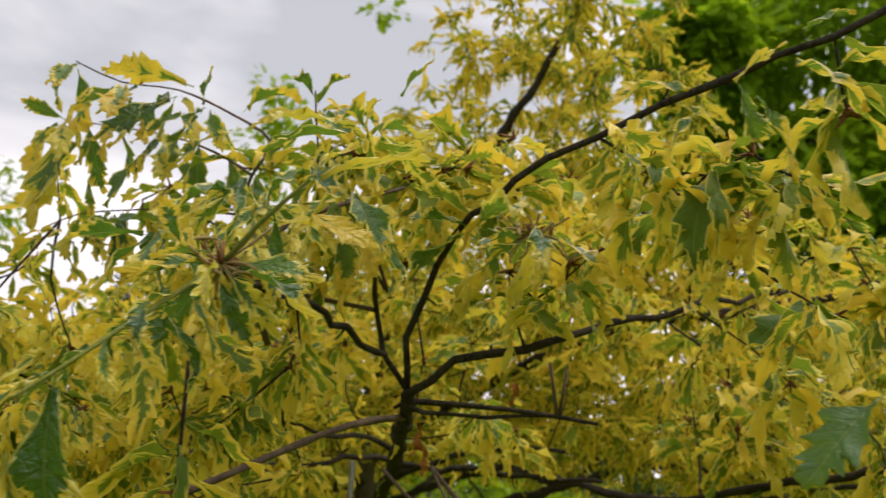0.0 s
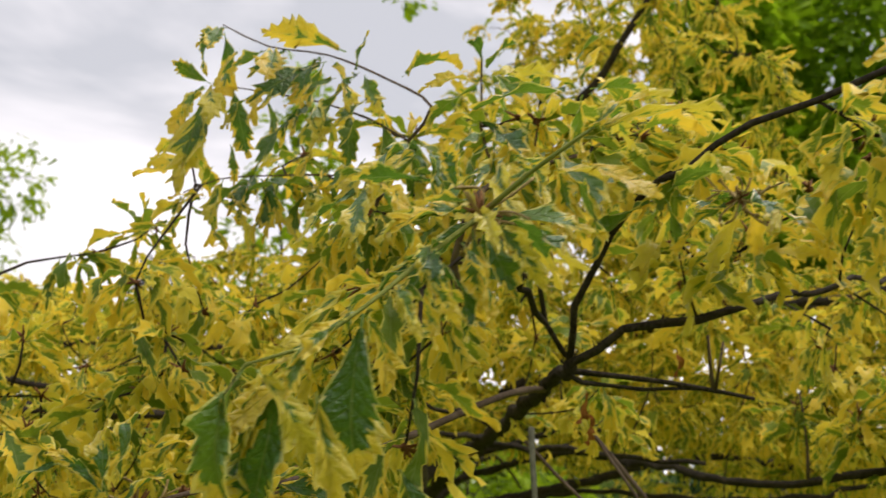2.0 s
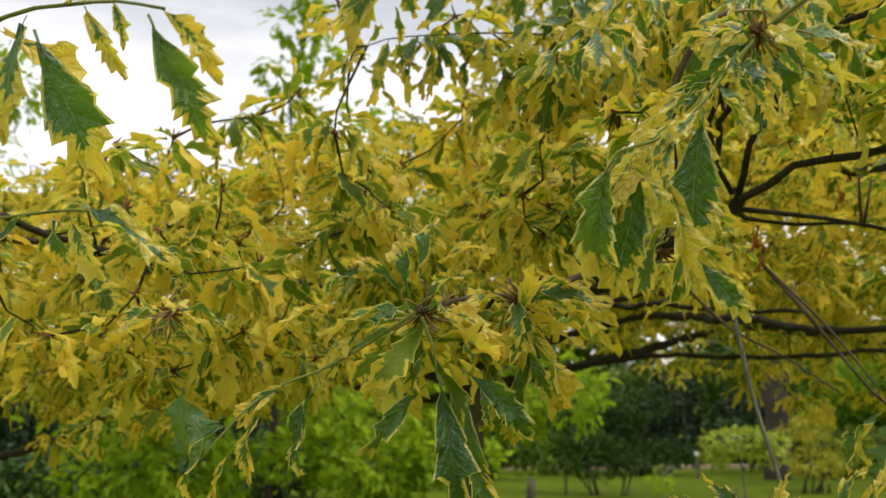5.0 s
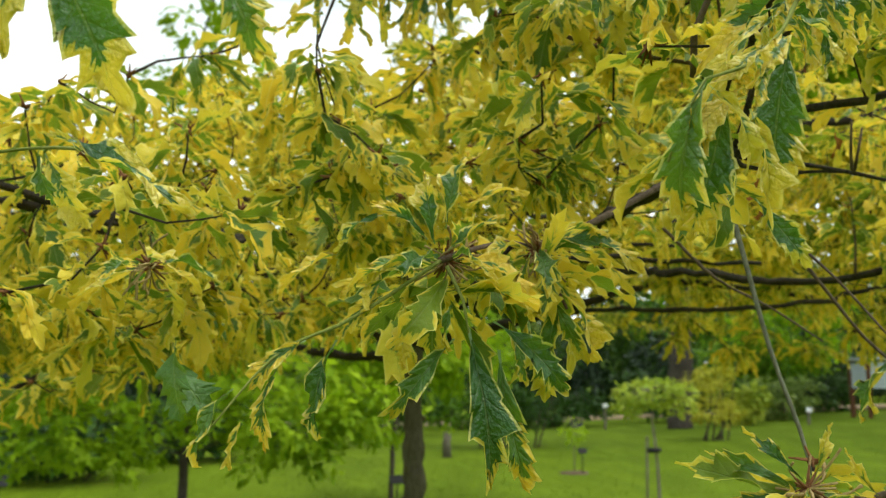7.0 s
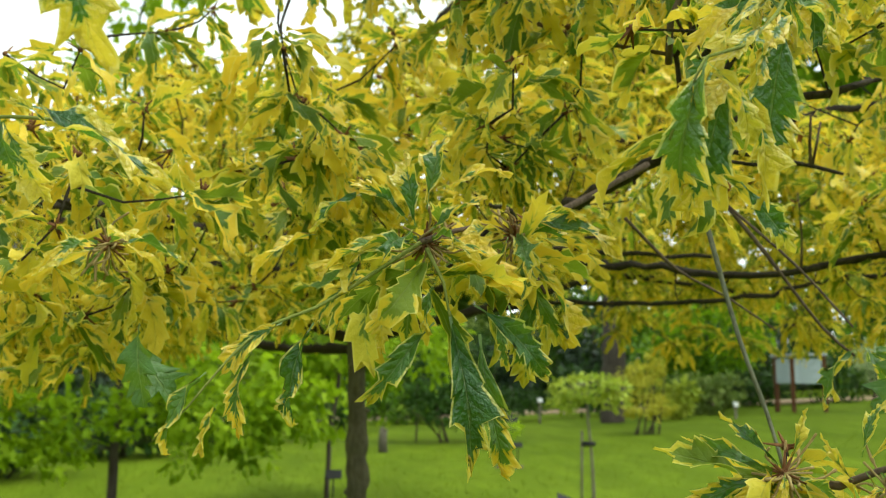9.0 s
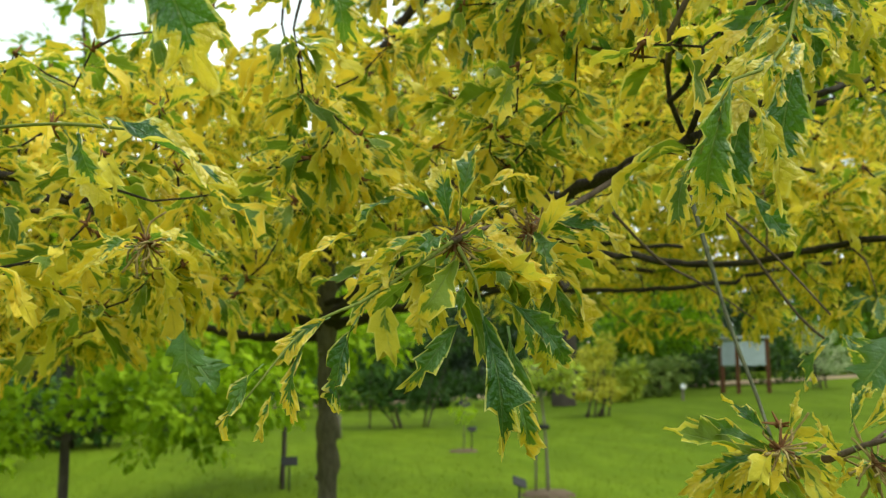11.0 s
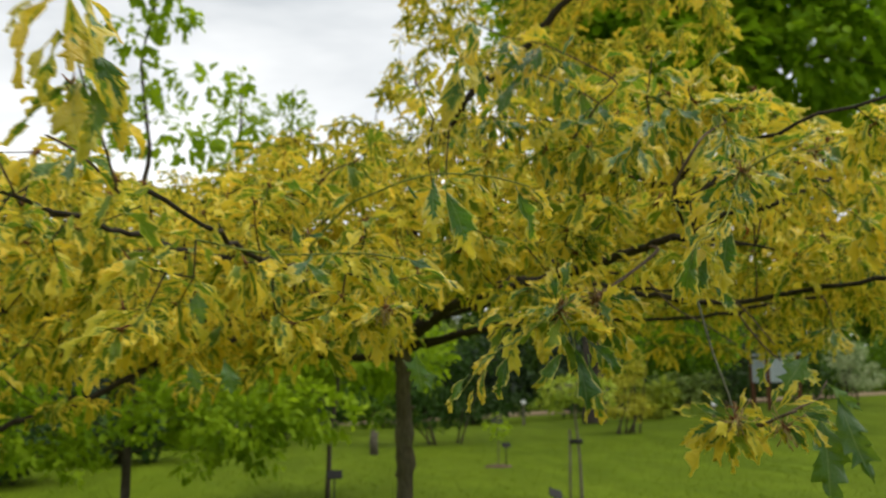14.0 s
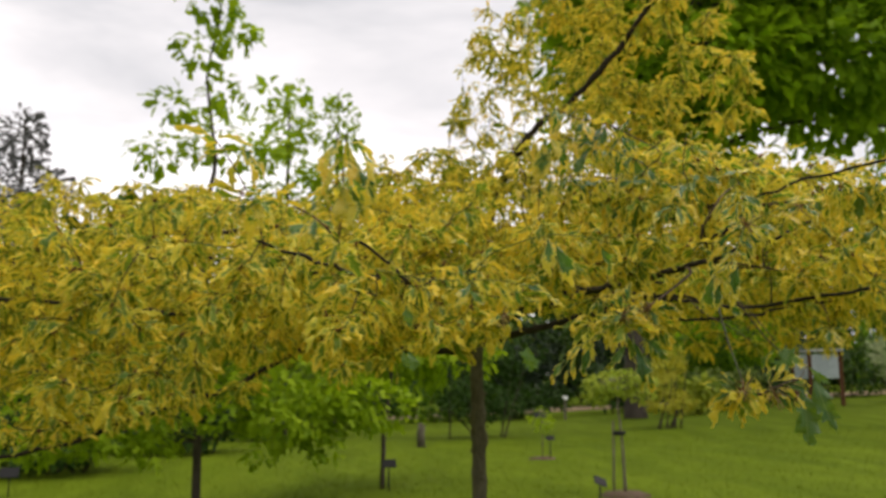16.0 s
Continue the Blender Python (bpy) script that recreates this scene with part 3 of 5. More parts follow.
twig([(0.109, 0.854, 1.723), (0.106, 0.849, 1.743), (0.101, 0.836, 1.773)], 0.0021, 0.0013)  # upright spur on the low limb
twig([(0.111, 0.854, 1.723), (0.115, 0.85, 1.746), (0.119, 0.847, 1.77)], 0.0019, 0.0012)  # second spur
limb([(-0.076, 1.592, 1.738), (-0.011, 1.495, 1.723), (0.101, 1.412, 1.709), (0.236, 1.336, 1.697)], 0.006, 0.0028)  # low side limb to the right
limb([(-0.104, 1.892, 1.737), (0.014, 1.792, 1.771), (0.127, 1.685, 1.784), (0.221, 1.626, 1.77)], 0.008, 0.003)  # higher side limb to the right
limb([(-0.089, 1.591, 1.744), (-0.14, 1.487, 1.742), (-0.207, 1.43, 1.721), (-0.275, 1.369, 1.7)], 0.006, 0.0026)  # low side limb to the left
limb([(-0.074, 1.391, 1.739), (-0.114, 1.286, 1.748), (-0.169, 1.2, 1.74), (-0.215, 1.151, 1.75)], 0.005, 0.0024)  # higher side limb to the left
limb([(-0.037, 0.809, 1.735), (-0.036, 0.764, 1.776), (-0.026, 0.742, 1.811), (-0.01, 0.724, 1.834), (0.008, 0.697, 1.853), (0.032, 0.641, 1.861), (0.073, 0.599, 1.878), (0.104, 0.562, 1.881), (0.145, 0.527, 1.893), (0.185, 0.500, 1.897), (0.235, 0.462, 1.905), (0.30, 0.43, 1.925)], 0.0034, 0.002)  # upright stem to upper limb
limb([(-0.039, 0.817, 1.742), (-0.059, 0.807, 1.771), (-0.069, 0.794, 1.81), (-0.066, 0.735, 1.828)], 0.003, 0.002)  # side stem
limb([(-0.059, 0.807, 1.771), (-0.106, 0.618, 1.766), (-0.131, 0.496, 1.751), (-0.131, 0.475, 1.751)], 0.003, 0.0024)  # stem to the first node
limb([(-0.24, 2.768, 1.91), (-0.178, 2.573, 2.264), (-0.076, 2.337, 2.491), (0.051, 2.253, 2.582), (0.154, 2.111, 2.69), (0.238, 2.022, 2.797), (0.331, 1.916, 2.954), (0.392, 1.808, 3.116)], 0.02, 0.007)  # leader
limb([(-0.25, 2.733, 1.694), (0.084, 2.155, 1.774), (0.188, 1.635, 1.723), (0.31, 1.417, 1.678), (0.37, 1.306, 1.676), (0.436, 1.191, 1.689), (0.549, 1.069, 1.699)], 0.01, 0.005)  # right far limb
limb([(-0.213, 2.735, 1.642), (0.184, 2.254, 1.698), (0.335, 2.027, 1.682), (0.532, 1.792, 1.677), (0.727, 1.755, 1.718), (1.038, 1.599, 1.744)], 0.007, 0.0045)  # right far limb low
limb([(-0.25, 2.759, 1.785), (-0.638, 2.423, 1.672), (-0.983, 2.079, 1.578), (-1.251, 1.937, 1.43), (-1.517, 1.783, 1.348), (-1.688, 1.718, 1.274), (-1.949, 1.661, 1.225)], 0.013, 0.006)  # left limb
limb([(-0.237, 2.781, 1.955), (-0.582, 1.784, 1.784), (-0.833, 1.015, 1.706), (-0.955, 0.776, 1.71), (-1.02, 0.712, 1.722), (-1.093, 0.699, 1.745)], 0.016, 0.003)  # left high limb
limb([(-0.594, 1.687, 1.764), (-0.738, 1.002, 1.699), (-0.819, 0.657, 1.695), (-0.873, 0.559, 1.717)], 0.007, 0.0028)  # left high limb 2
twig([(-0.914, 0.578, 1.722), (-0.911, 0.491, 1.745), (-0.911, 0.383, 1.774), (-0.913, 0.327, 1.803), (-0.91, 0.26, 1.843)], 0.0018, 0.001)  # left up stem
twig([(-0.911, 0.578, 1.718), (-0.958, 0.577, 1.765), (-1.001, 0.58, 1.788)], 0.002, 0.0014)  # left stem b
twig([(-1.066, 0.734, 1.728), (-1.067, 0.593, 1.773), (-1.084, 0.468, 1.799), (-1.103, 0.435, 1.831), (-1.138, 0.432, 1.879)], 0.0018, 0.001)  # left edge stem
limb([(-0.236, 2.789, 1.904), (-0.785, 2.235, 1.703), (-1.255, 1.899, 1.674), (-1.672, 1.752, 1.694), (-2.067, 1.703, 1.72)], 0.012, 0.005)  # left mid limb
twig([(-0.139, 0.656, 1.745), (-0.147, 0.632, 1.772), (-0.13, 0.601, 1.816), (-0.095, 0.631, 1.849), (-0.039, 0.667, 1.883)], 0.003, 0.0015)  # short dark stem
twig([(-0.077, 0.743, 1.665), (-0.076, 0.72, 1.614), (-0.07, 0.691, 1.53), (-0.06, 0.669, 1.467), (-0.062, 0.645, 1.426)], 0.0025, 0.0015, MAT_STEM)  # straight twig
twig([(-0.013, 0.814, 1.669), (0.03, 0.815, 1.619), (0.088, 0.817, 1.547), (0.12, 0.815, 1.52)], 0.0022, 0.0013, MAT_TWIG)  # straight twig2
twig([(-0.066, 0.944, 1.676), (-0.007, 0.944, 1.62), (0.051, 0.94, 1.589), (0.11, 0.935, 1.55)], 0.0021, 0.001, MAT_TWIG)  # straight twig3
shoot([(-0.131, 0.475, 1.751), (-0.106, 0.449, 1.767), (-0.075, 0.423, 1.783)], 0.0018, 0.001)  # first node's upper shoot
shoot([(-0.131, 0.475, 1.751), (-0.162, 0.445, 1.713), (-0.187, 0.419, 1.68), (-0.214, 0.406, 1.655), (-0.237, 0.398, 1.645), (-0.25, 0.4, 1.623), (-0.256, 0.401, 1.604)], 0.0016, 0.0007)  # first node's lower shoot
twig([(-0.066, 0.794, 1.81), (-0.17, 0.835, 1.842), (-0.233, 0.842, 1.879), (-0.215, 0.816, 1.913), (-0.198, 0.789, 1.945), (-0.176, 0.759, 1.968), (-0.222, 0.779, 2.007), (-0.29, 0.809, 2.05), (-0.357, 0.821, 2.065), (-0.408, 0.817, 2.087)], 0.0024, 0.0008, MAT_TWIG)  # upper left twig
twig([(-0.198, 0.789, 1.945), (-0.244, 0.81, 1.979), (-0.303, 0.837, 2.01), (-0.362, 0.843, 2.022), (-0.42, 0.847, 2.032)], 0.0014, 0.0007, MAT_TWIG)  # its middle side twig
twig([(-0.215, 0.816, 1.913), (-0.288, 0.86, 1.935), (-0.356, 0.878, 1.939), (-0.409, 0.887, 1.937), (-0.451, 0.897, 1.923)], 0.0014, 0.0007, MAT_TWIG)  # its low side twig
twig([(-0.06, 0.79, 1.83), (-0.121, 0.765, 1.925), (-0.128, 0.747, 1.963), (-0.13, 0.724, 2.005)], 0.0018, 0.0009, MAT_TWIG)  # first upright sprig
twig([(-0.055, 0.785, 1.82), (-0.082, 0.738, 1.897), (-0.078, 0.729, 1.921), (-0.076, 0.713, 1.954)], 0.0018, 0.0009, MAT_TWIG)  # second upright sprig
shoot([(-0.349, 0.578, 1.58), (-0.383, 0.577, 1.556), (-0.415, 0.566, 1.535), (-0.445, 0.562, 1.522), (-0.466, 0.549, 1.501), (-0.486, 0.546, 1.475), (-0.505, 0.552, 1.456)], 0.0014, 0.0006)  # second node's lower shoot
shoot([(-0.345, 0.578, 1.576), (-0.335, 0.57, 1.553), (-0.332, 0.563, 1.531)], 0.0013, 0.0008)  # second node's hanging shoot
twig([(-0.349, 0.578, 1.58), (-0.307, 0.63, 1.6), (-0.272, 0.654, 1.603), (-0.262, 0.627, 1.574), (-0.257, 0.609, 1.552)], 0.0024, 0.001)  # third node
twig([(-0.272, 0.654, 1.603), (-0.21, 0.711, 1.634), (-0.112, 0.788, 1.692), (-0.075, 0.86, 1.715), (-0.045, 0.95, 1.732)], 0.0026, 0.0038)  # branch to the third node
shoot([(-0.681, 0.485, 1.640), (-0.642, 0.441, 1.681), (-0.616, 0.412, 1.690), (-0.583, 0.387, 1.701), (-0.545, 0.372, 1.707), (-0.521, 0.363, 1.705), (-0.491, 0.345, 1.698), (-0.460, 0.326, 1.685)], 0.0017, 0.0008)  # arch
shoot([(-0.583, 0.387, 1.701), (-0.582, 0.384, 1.708), (-0.582, 0.382, 1.714)], 0.0006, 0.0005)  # stalk on the arch
shoot([(-0.83, 0.712, 1.684), (-0.724, 0.651, 1.657), (-0.617, 0.588, 1.651), (-0.562, 0.542, 1.638)], 0.0018, 0.001)  # left twig
twig([(0.372, 1.302, 1.676), (0.372, 1.295, 1.73), (0.366, 1.29, 1.80)], 0.0024, 0.0012)  # upright twig on the far limb
twig([(0.436, 1.191, 1.689), (0.45, 1.16, 1.66), (0.445, 1.13, 1.60)], 0.002, 0.001)  # hanging twig on the far limb
twig([(-0.013, 0.814, 1.669), (0.02, 0.75, 1.60), (0.04, 0.70, 1.54)], 0.0016, 0.0009)  # to the right-hand sprig
twig([(-0.101, 0.585, 1.428), (-0.075, 0.559, 1.426), (-0.063, 0.534, 1.438), (-0.053, 0.51, 1.446)], 0.0026, 0.0018)  # low right cluster
# the two broadest blades of the first node hang face to the open air
leaf((-0.187, 0.410, 1.674), (-0.006, 0.016, -0.073), (-0.12, -1.0, 0.1), 0.073, 2, 1)
leaf((-0.222, 0.408, 1.642), (-0.012, 0.014, -0.070), (-0.28, -1.0, 0.1), 0.070, 5, 1)
# first node: large hanging blades
spray([
    (-0.227, 0.415, 1.642, -0.237, 0.417, 1.607),
    (-0.145, 0.443, 1.751, -0.155, 0.425, 1.772),
    (-0.162, 0.441, 1.756, -0.202, 0.43, 1.755),
    (-0.072, 0.423, 1.783, -0.071, 0.409, 1.793),
    (-0.079, 0.424, 1.78, -0.052, 0.408, 1.798),
    (-0.075, 0.423, 1.782, -0.014, 0.411, 1.789),
    (-0.079, 0.438, 1.771, -0.043, 0.436, 1.746),
    (-0.17, 0.494, 1.609, -0.141, 0.494, 1.569),
], (1, 2, 7), kinds=(0, 7))
# first node: slim arching blades beside them
spray([
    (-0.212, 0.414, 1.661, -0.254, 0.416, 1.615),
    (-0.229, 0.410, 1.642, -0.254, 0.422, 1.579),
    (-0.191, 0.414, 1.687, -0.237, 0.416, 1.655),
    (-0.221, 0.425, 1.622, -0.236, 0.431, 1.585),
    (-0.207, 0.416, 1.637, -0.193, 0.420, 1.580),
    (-0.161, 0.426, 1.702, -0.140, 0.420, 1.676),
    (-0.16, 0.475, 1.719, -0.14, 0.473, 1.693),
    (-0.166, 0.476, 1.714, -0.213, 0.475, 1.686),
    (-0.096, 0.439, 1.764, -0.055, 0.43, 1.762),
], (), kinds=(12, 20))
# first node: lower blades
spray([
    (-0.127, 0.466, 1.745, -0.093, 0.457, 1.712),
    (-0.13, 0.467, 1.742, -0.112, 0.471, 1.702),
    (-0.136, 0.468, 1.739, -0.129, 0.473, 1.696),
    (-0.118, 0.465, 1.749, -0.074, 0.459, 1.739),
    (-0.237, 0.398, 1.645, -0.255, 0.405, 1.578),
    (-0.213, 0.409, 1.646, -0.246, 0.413, 1.615),
    (-0.246, 0.397, 1.632, -0.243, 0.401, 1.604),
    (-0.151, 0.475, 1.75, -0.192, 0.466, 1.742),
    (-0.199, 0.412, 1.669, -0.223, 0.408, 1.648),
    (-0.233, 0.404, 1.644, -0.201, 0.406, 1.607),
    (-0.136, 0.473, 1.758, -0.168, 0.463, 1.755),
    (-0.169, 0.467, 1.711, -0.176, 0.465, 1.685),
])
# second node: hanging blades
spray([
    (-0.34, 0.575, 1.528, -0.381, 0.579, 1.477),
    (-0.416, 0.567, 1.526, -0.443, 0.571, 1.463),
    (-0.452, 0.556, 1.507, -0.468, 0.555, 1.459),
    (-0.435, 0.56, 1.525, -0.472, 0.56, 1.498),
    (-0.477, 0.551, 1.495, -0.509, 0.553, 1.451),
    (-0.47, 0.553, 1.477, -0.477, 0.549, 1.448),
    (-0.315, 0.569, 1.539, -0.261, 0.556, 1.501),
    (-0.265, 0.607, 1.571, -0.226, 0.599, 1.519),
    (-0.269, 0.609, 1.565, -0.247, 0.603, 1.511),
    (-0.299, 0.567, 1.532, -0.298, 0.562, 1.498),
    (-0.369, 0.576, 1.549, -0.377, 0.574, 1.51),
    (-0.34, 0.571, 1.553, -0.35, 0.567, 1.521),
    (-0.263, 0.608, 1.56, -0.27, 0.608, 1.505),
    (-0.289, 0.585, 1.541, -0.275, 0.581, 1.486),
], (1,), kinds=(5, 16))
leaf((-0.331, 0.572, 1.535), (0.012, -0.030, -0.088), (-0.15, -1.0, 0.1), 0.096, 12, 1)
spray([(-0.311, 0.573, 1.521, -0.299, 0.573, 1.429)], (), kinds=(14, 20))
# second node: upper blades
spray([
    (-0.354, 0.568, 1.589, -0.364, 0.552, 1.632),
    (-0.347, 0.565, 1.599, -0.343, 0.547, 1.643),
    (-0.335, 0.561, 1.61, -0.303, 0.542, 1.633),
    (-0.388, 0.57, 1.608, -0.427, 0.568, 1.595),
    (-0.416, 0.579, 1.583, -0.463, 0.579, 1.565),
    (-0.267, 0.622, 1.606, -0.229, 0.605, 1.614),
    (-0.265, 0.623, 1.602, -0.199, 0.601, 1.603),
    (-0.366, 0.571, 1.581, -0.415, 0.572, 1.558),
    (-0.345, 0.567, 1.585, -0.316, 0.548, 1.608),
    (-0.359, 0.568, 1.592, -0.39, 0.558, 1.622),
    (-0.331, 0.565, 1.578, -0.314, 0.555, 1.563),
    (-0.369, 0.572, 1.574, -0.405, 0.568, 1.572),
    (-0.279, 0.626, 1.594, -0.292, 0.625, 1.553),
    (-0.319, 0.566, 1.564, -0.286, 0.553, 1.546),
    (-0.387, 0.578, 1.556, -0.421, 0.578, 1.53),
], (0, 3, 6, 9), kinds=(9, 20))
# upper left spray: blades hanging from the arching twig
spray([
    (-0.269, 0.795, 2.046, -0.341, 0.746, 2.044),
    (-0.398, 0.846, 2.030, -0.372, 0.868, 1.960),
    (-0.424, 0.851, 2.025, -0.446, 0.864, 1.921),
    (-0.405, 0.853, 2.016, -0.433, 0.863, 1.912),
    (-0.319, 0.845, 2.001, -0.359, 0.839, 1.931),
    (-0.306, 0.839, 2.008, -0.297, 0.846, 1.951),
    (-0.263, 0.816, 1.994, -0.264, 0.823, 1.933),
    (-0.227, 0.800, 1.971, -0.204, 0.812, 1.911),
    (-0.208, 0.769, 2.004, -0.156, 0.746, 2.031),
    (-0.259, 0.800, 2.024, -0.242, 0.768, 2.050),
    (-0.291, 0.812, 2.044, -0.359, 0.791, 1.990),
    (-0.422, 0.848, 2.032, -0.454, 0.808, 2.033),
    (-0.403, 0.818, 2.084, -0.429, 0.798, 2.056),
], (1, 9, 10), kinds=(0, 12))
# upper left spray: blades lower down and behind
spray([
    (-0.389, 0.827, 2.064, -0.401, 0.826, 2.013),
    (-0.174, 0.792, 1.887, -0.154, 0.797, 1.826),
    (-0.154, 0.780, 1.890, -0.127, 0.779, 1.850),
    (-0.101, 0.750, 1.881, -0.092, 0.752, 1.819),
    (-0.131, 0.742, 1.946, -0.088, 0.740, 1.920),
    (-0.399, 0.872, 1.972, -0.388, 0.873, 1.928),
    (-0.451, 0.898, 1.921, -0.461, 0.887, 1.873),
    (-0.405, 0.887, 1.938, -0.409, 0.883, 1.884),
    (-0.352, 0.889, 1.909, -0.369, 0.876, 1.866),
    (-0.334, 0.818, 2.061, -0.367, 0.805, 2.020),
    (-0.280, 0.814, 2.026, -0.326, 0.794, 1.987),
    (-0.237, 0.795, 1.997, -0.271, 0.785, 1.953),
], (2, 4, 9), kinds=(0, 12))
# upper left spray: low blades and the upright sprigs
spray([
    (-0.303, 0.859, 1.961, -0.324, 0.854, 1.902),
    (-0.244, 0.826, 1.941, -0.265, 0.821, 1.886),
    (-0.195, 0.784, 1.949, -0.178, 0.791, 1.894),
    (-0.369, 0.880, 1.941, -0.387, 0.870, 1.890),
    (-0.438, 0.895, 1.925, -0.450, 0.878, 1.897),
    (-0.127, 0.719, 1.985, -0.099, 0.691, 2.006),
    (-0.129, 0.716, 1.994, -0.142, 0.682, 2.011),
    (-0.124, 0.720, 1.980, -0.084, 0.704, 1.982),
    (-0.077, 0.716, 1.949, -0.051, 0.688, 1.967),
    (-0.075, 0.715, 1.952, -0.082, 0.681, 1.975),
    (-0.077, 0.718, 1.944, -0.106, 0.696, 1.940),
    (-0.049, 0.700, 1.983, -0.021, 0.668, 2.005),
], (3, 6), kinds=(0, 12))
spray([(-0.293, 0.846, 1.918, -0.352, 0.807, 1.899)], plain=True, kinds=(0, 1))
# bottom right cluster
spray([
    (-0.113, 0.567, 1.43, -0.185, 0.575, 1.419),
    (-0.117, 0.568, 1.432, -0.169, 0.565, 1.463),
    (-0.115, 0.568, 1.428, -0.155, 0.571, 1.397),
    (-0.111, 0.567, 1.426, -0.134, 0.567, 1.393),
    (-0.107, 0.566, 1.426, -0.093, 0.557, 1.393),
    (-0.113, 0.566, 1.439, -0.149, 0.56, 1.469),
    (-0.107, 0.565, 1.437, -0.101, 0.548, 1.473),
    (-0.071, 0.537, 1.438, -0.060, 0.523, 1.402),
    (-0.064, 0.533, 1.438, -0.035, 0.508, 1.395),
    (-0.057, 0.529, 1.442, -0.010, 0.493, 1.415),
    (-0.054, 0.527, 1.446, -0.001, 0.488, 1.434),
    (-0.060, 0.531, 1.450, -0.014, 0.497, 1.469),
    (-0.067, 0.535, 1.446, -0.041, 0.514, 1.482),
    (-0.072, 0.538, 1.446, -0.064, 0.528, 1.486),
    (-0.048, 0.523, 1.442, -0.025, 0.502, 1.403),
    (-0.041, 0.519, 1.446, -0.006, 0.492, 1.454),
    (-0.073, 0.548, 1.431, -0.096, 0.54, 1.453),
], (0, 2, 5, 8, 10), kinds=(14, 20))
# arching shoot: broad hanging blades
spray([
    (-0.552, 0.378, 1.706, -0.556, 0.372, 1.640),
    (-0.513, 0.359, 1.702, -0.491, 0.354, 1.665),
    (-0.583, 0.500, 1.626, -0.577, 0.505, 1.594),
    (-0.675, 0.457, 1.630, -0.702, 0.436, 1.585),
    (-0.688, 0.445, 1.618, -0.656, 0.446, 1.590),
], (0, 3), kinds=(2, 10))
leaf((-0.543, 0.370, 1.694), (0.029, 0.006, -0.066), (-0.2, -1.0, 0.15), 0.078, 3, 1)
leaf((-0.472, 0.338, 1.688), (0.025, 0.006, -0.050), (0.1, -1.0, 0.2), 0.064, 8, 0)
leaf((-0.571, 0.511, 1.636), (0.064, -0.047, -0.026), (-0.1, -0.8, 0.6), 0.086, 15, 1)
# arching shoot: slimmer blades
spray([
    (-0.568, 0.379, 1.698, -0.519, 0.384, 1.674),
    (-0.497, 0.354, 1.703, -0.487, 0.351, 1.677),
    (-0.526, 0.364, 1.704, -0.503, 0.351, 1.712),
    (-0.485, 0.347, 1.703, -0.470, 0.339, 1.716),
    (-0.582, 0.382, 1.714, -0.571, 0.368, 1.739),
    (-0.680, 0.431, 1.685, -0.714, 0.402, 1.714),
    (-0.637, 0.428, 1.695, -0.665, 0.418, 1.670),
    (-0.581, 0.388, 1.699, -0.568, 0.389, 1.679),
    (-0.701, 0.453, 1.661, -0.692, 0.441, 1.628),
    (-0.663, 0.448, 1.633, -0.631, 0.459, 1.607),
    (-0.731, 0.449, 1.640, -0.710, 0.439, 1.609),
    (-0.688, 0.459, 1.651, -0.649, 0.449, 1.643),
    (-0.465, 0.330, 1.688, -0.430, 0.325, 1.660),
], (7, 8, 11), kinds=(7, 16))
# left shoot
spray([
    (-0.604, 0.567, 1.642, -0.575, 0.558, 1.597),
    (-0.649, 0.592, 1.648, -0.682, 0.591, 1.61),
    (-0.724, 0.651, 1.657, -0.742, 0.651, 1.595),
    (-0.788, 0.688, 1.669, -0.814, 0.678, 1.7),
    (-0.572, 0.543, 1.636, -0.591, 0.533, 1.653),
], (1,))
# upper right limb
spray([
    (0.146, 0.462, 1.86, 0.093, 0.446, 1.873),
    (0.16, 0.442, 1.856, 0.188, 0.426, 1.873),
    (0.166, 0.442, 1.857, 0.177, 0.444, 1.818),
    (0.181, 0.411, 1.853, 0.228, 0.406, 1.838),
    (0.144, 0.447, 1.841, 0.119, 0.444, 1.817),
    (0.176, 0.444, 1.851, 0.202, 0.45, 1.804),
    (0.138, 0.472, 1.861, 0.167, 0.468, 1.841),
    (0.185, 0.398, 1.862, 0.205, 0.383, 1.874),
])
# right middle node
spray([
    (0.24, 0.569, 1.858, 0.201, 0.579, 1.796),
    (0.238, 0.568, 1.861, 0.273, 0.571, 1.82),
    (0.242, 0.57, 1.856, 0.172, 0.557, 1.86),
    (0.24, 0.568, 1.861, 0.296, 0.564, 1.843),
    (0.236, 0.569, 1.858, 0.185, 0.569, 1.826),
    (0.277, 0.578, 1.834, 0.308, 0.578, 1.802),
    (0.253, 0.579, 1.827, 0.27, 0.584, 1.783),
])
# plain green lobed blades
spray([
    (0.212, 0.42, 1.674, 0.173, 0.424, 1.631),
    (0.023, 0.577, 1.444, 0.023, 0.569, 1.332),
    (0.030, 0.595, 1.525, -0.014, 0.600, 1.473),
    (-0.531, 0.639, 1.528, -0.523, 0.630, 1.475),
    (-0.545, 0.659, 1.515, -0.508, 0.640, 1.479),
    (-0.779, 0.575, 1.514, -0.766, 0.568, 1.475),
    (-0.799, 0.420, 1.584, -0.790, 0.414, 1.548),
    (-0.805, 0.425, 1.507, -0.794, 0.426, 1.478),
], plain=True, kinds=(0, 3))
spray([
    (0.042, 0.565, 1.473, 0.060, 0.535, 1.354),
    (0.045, 0.587, 1.482, 0.078, 0.565, 1.444),
], plain=True, kinds=(3, 4))
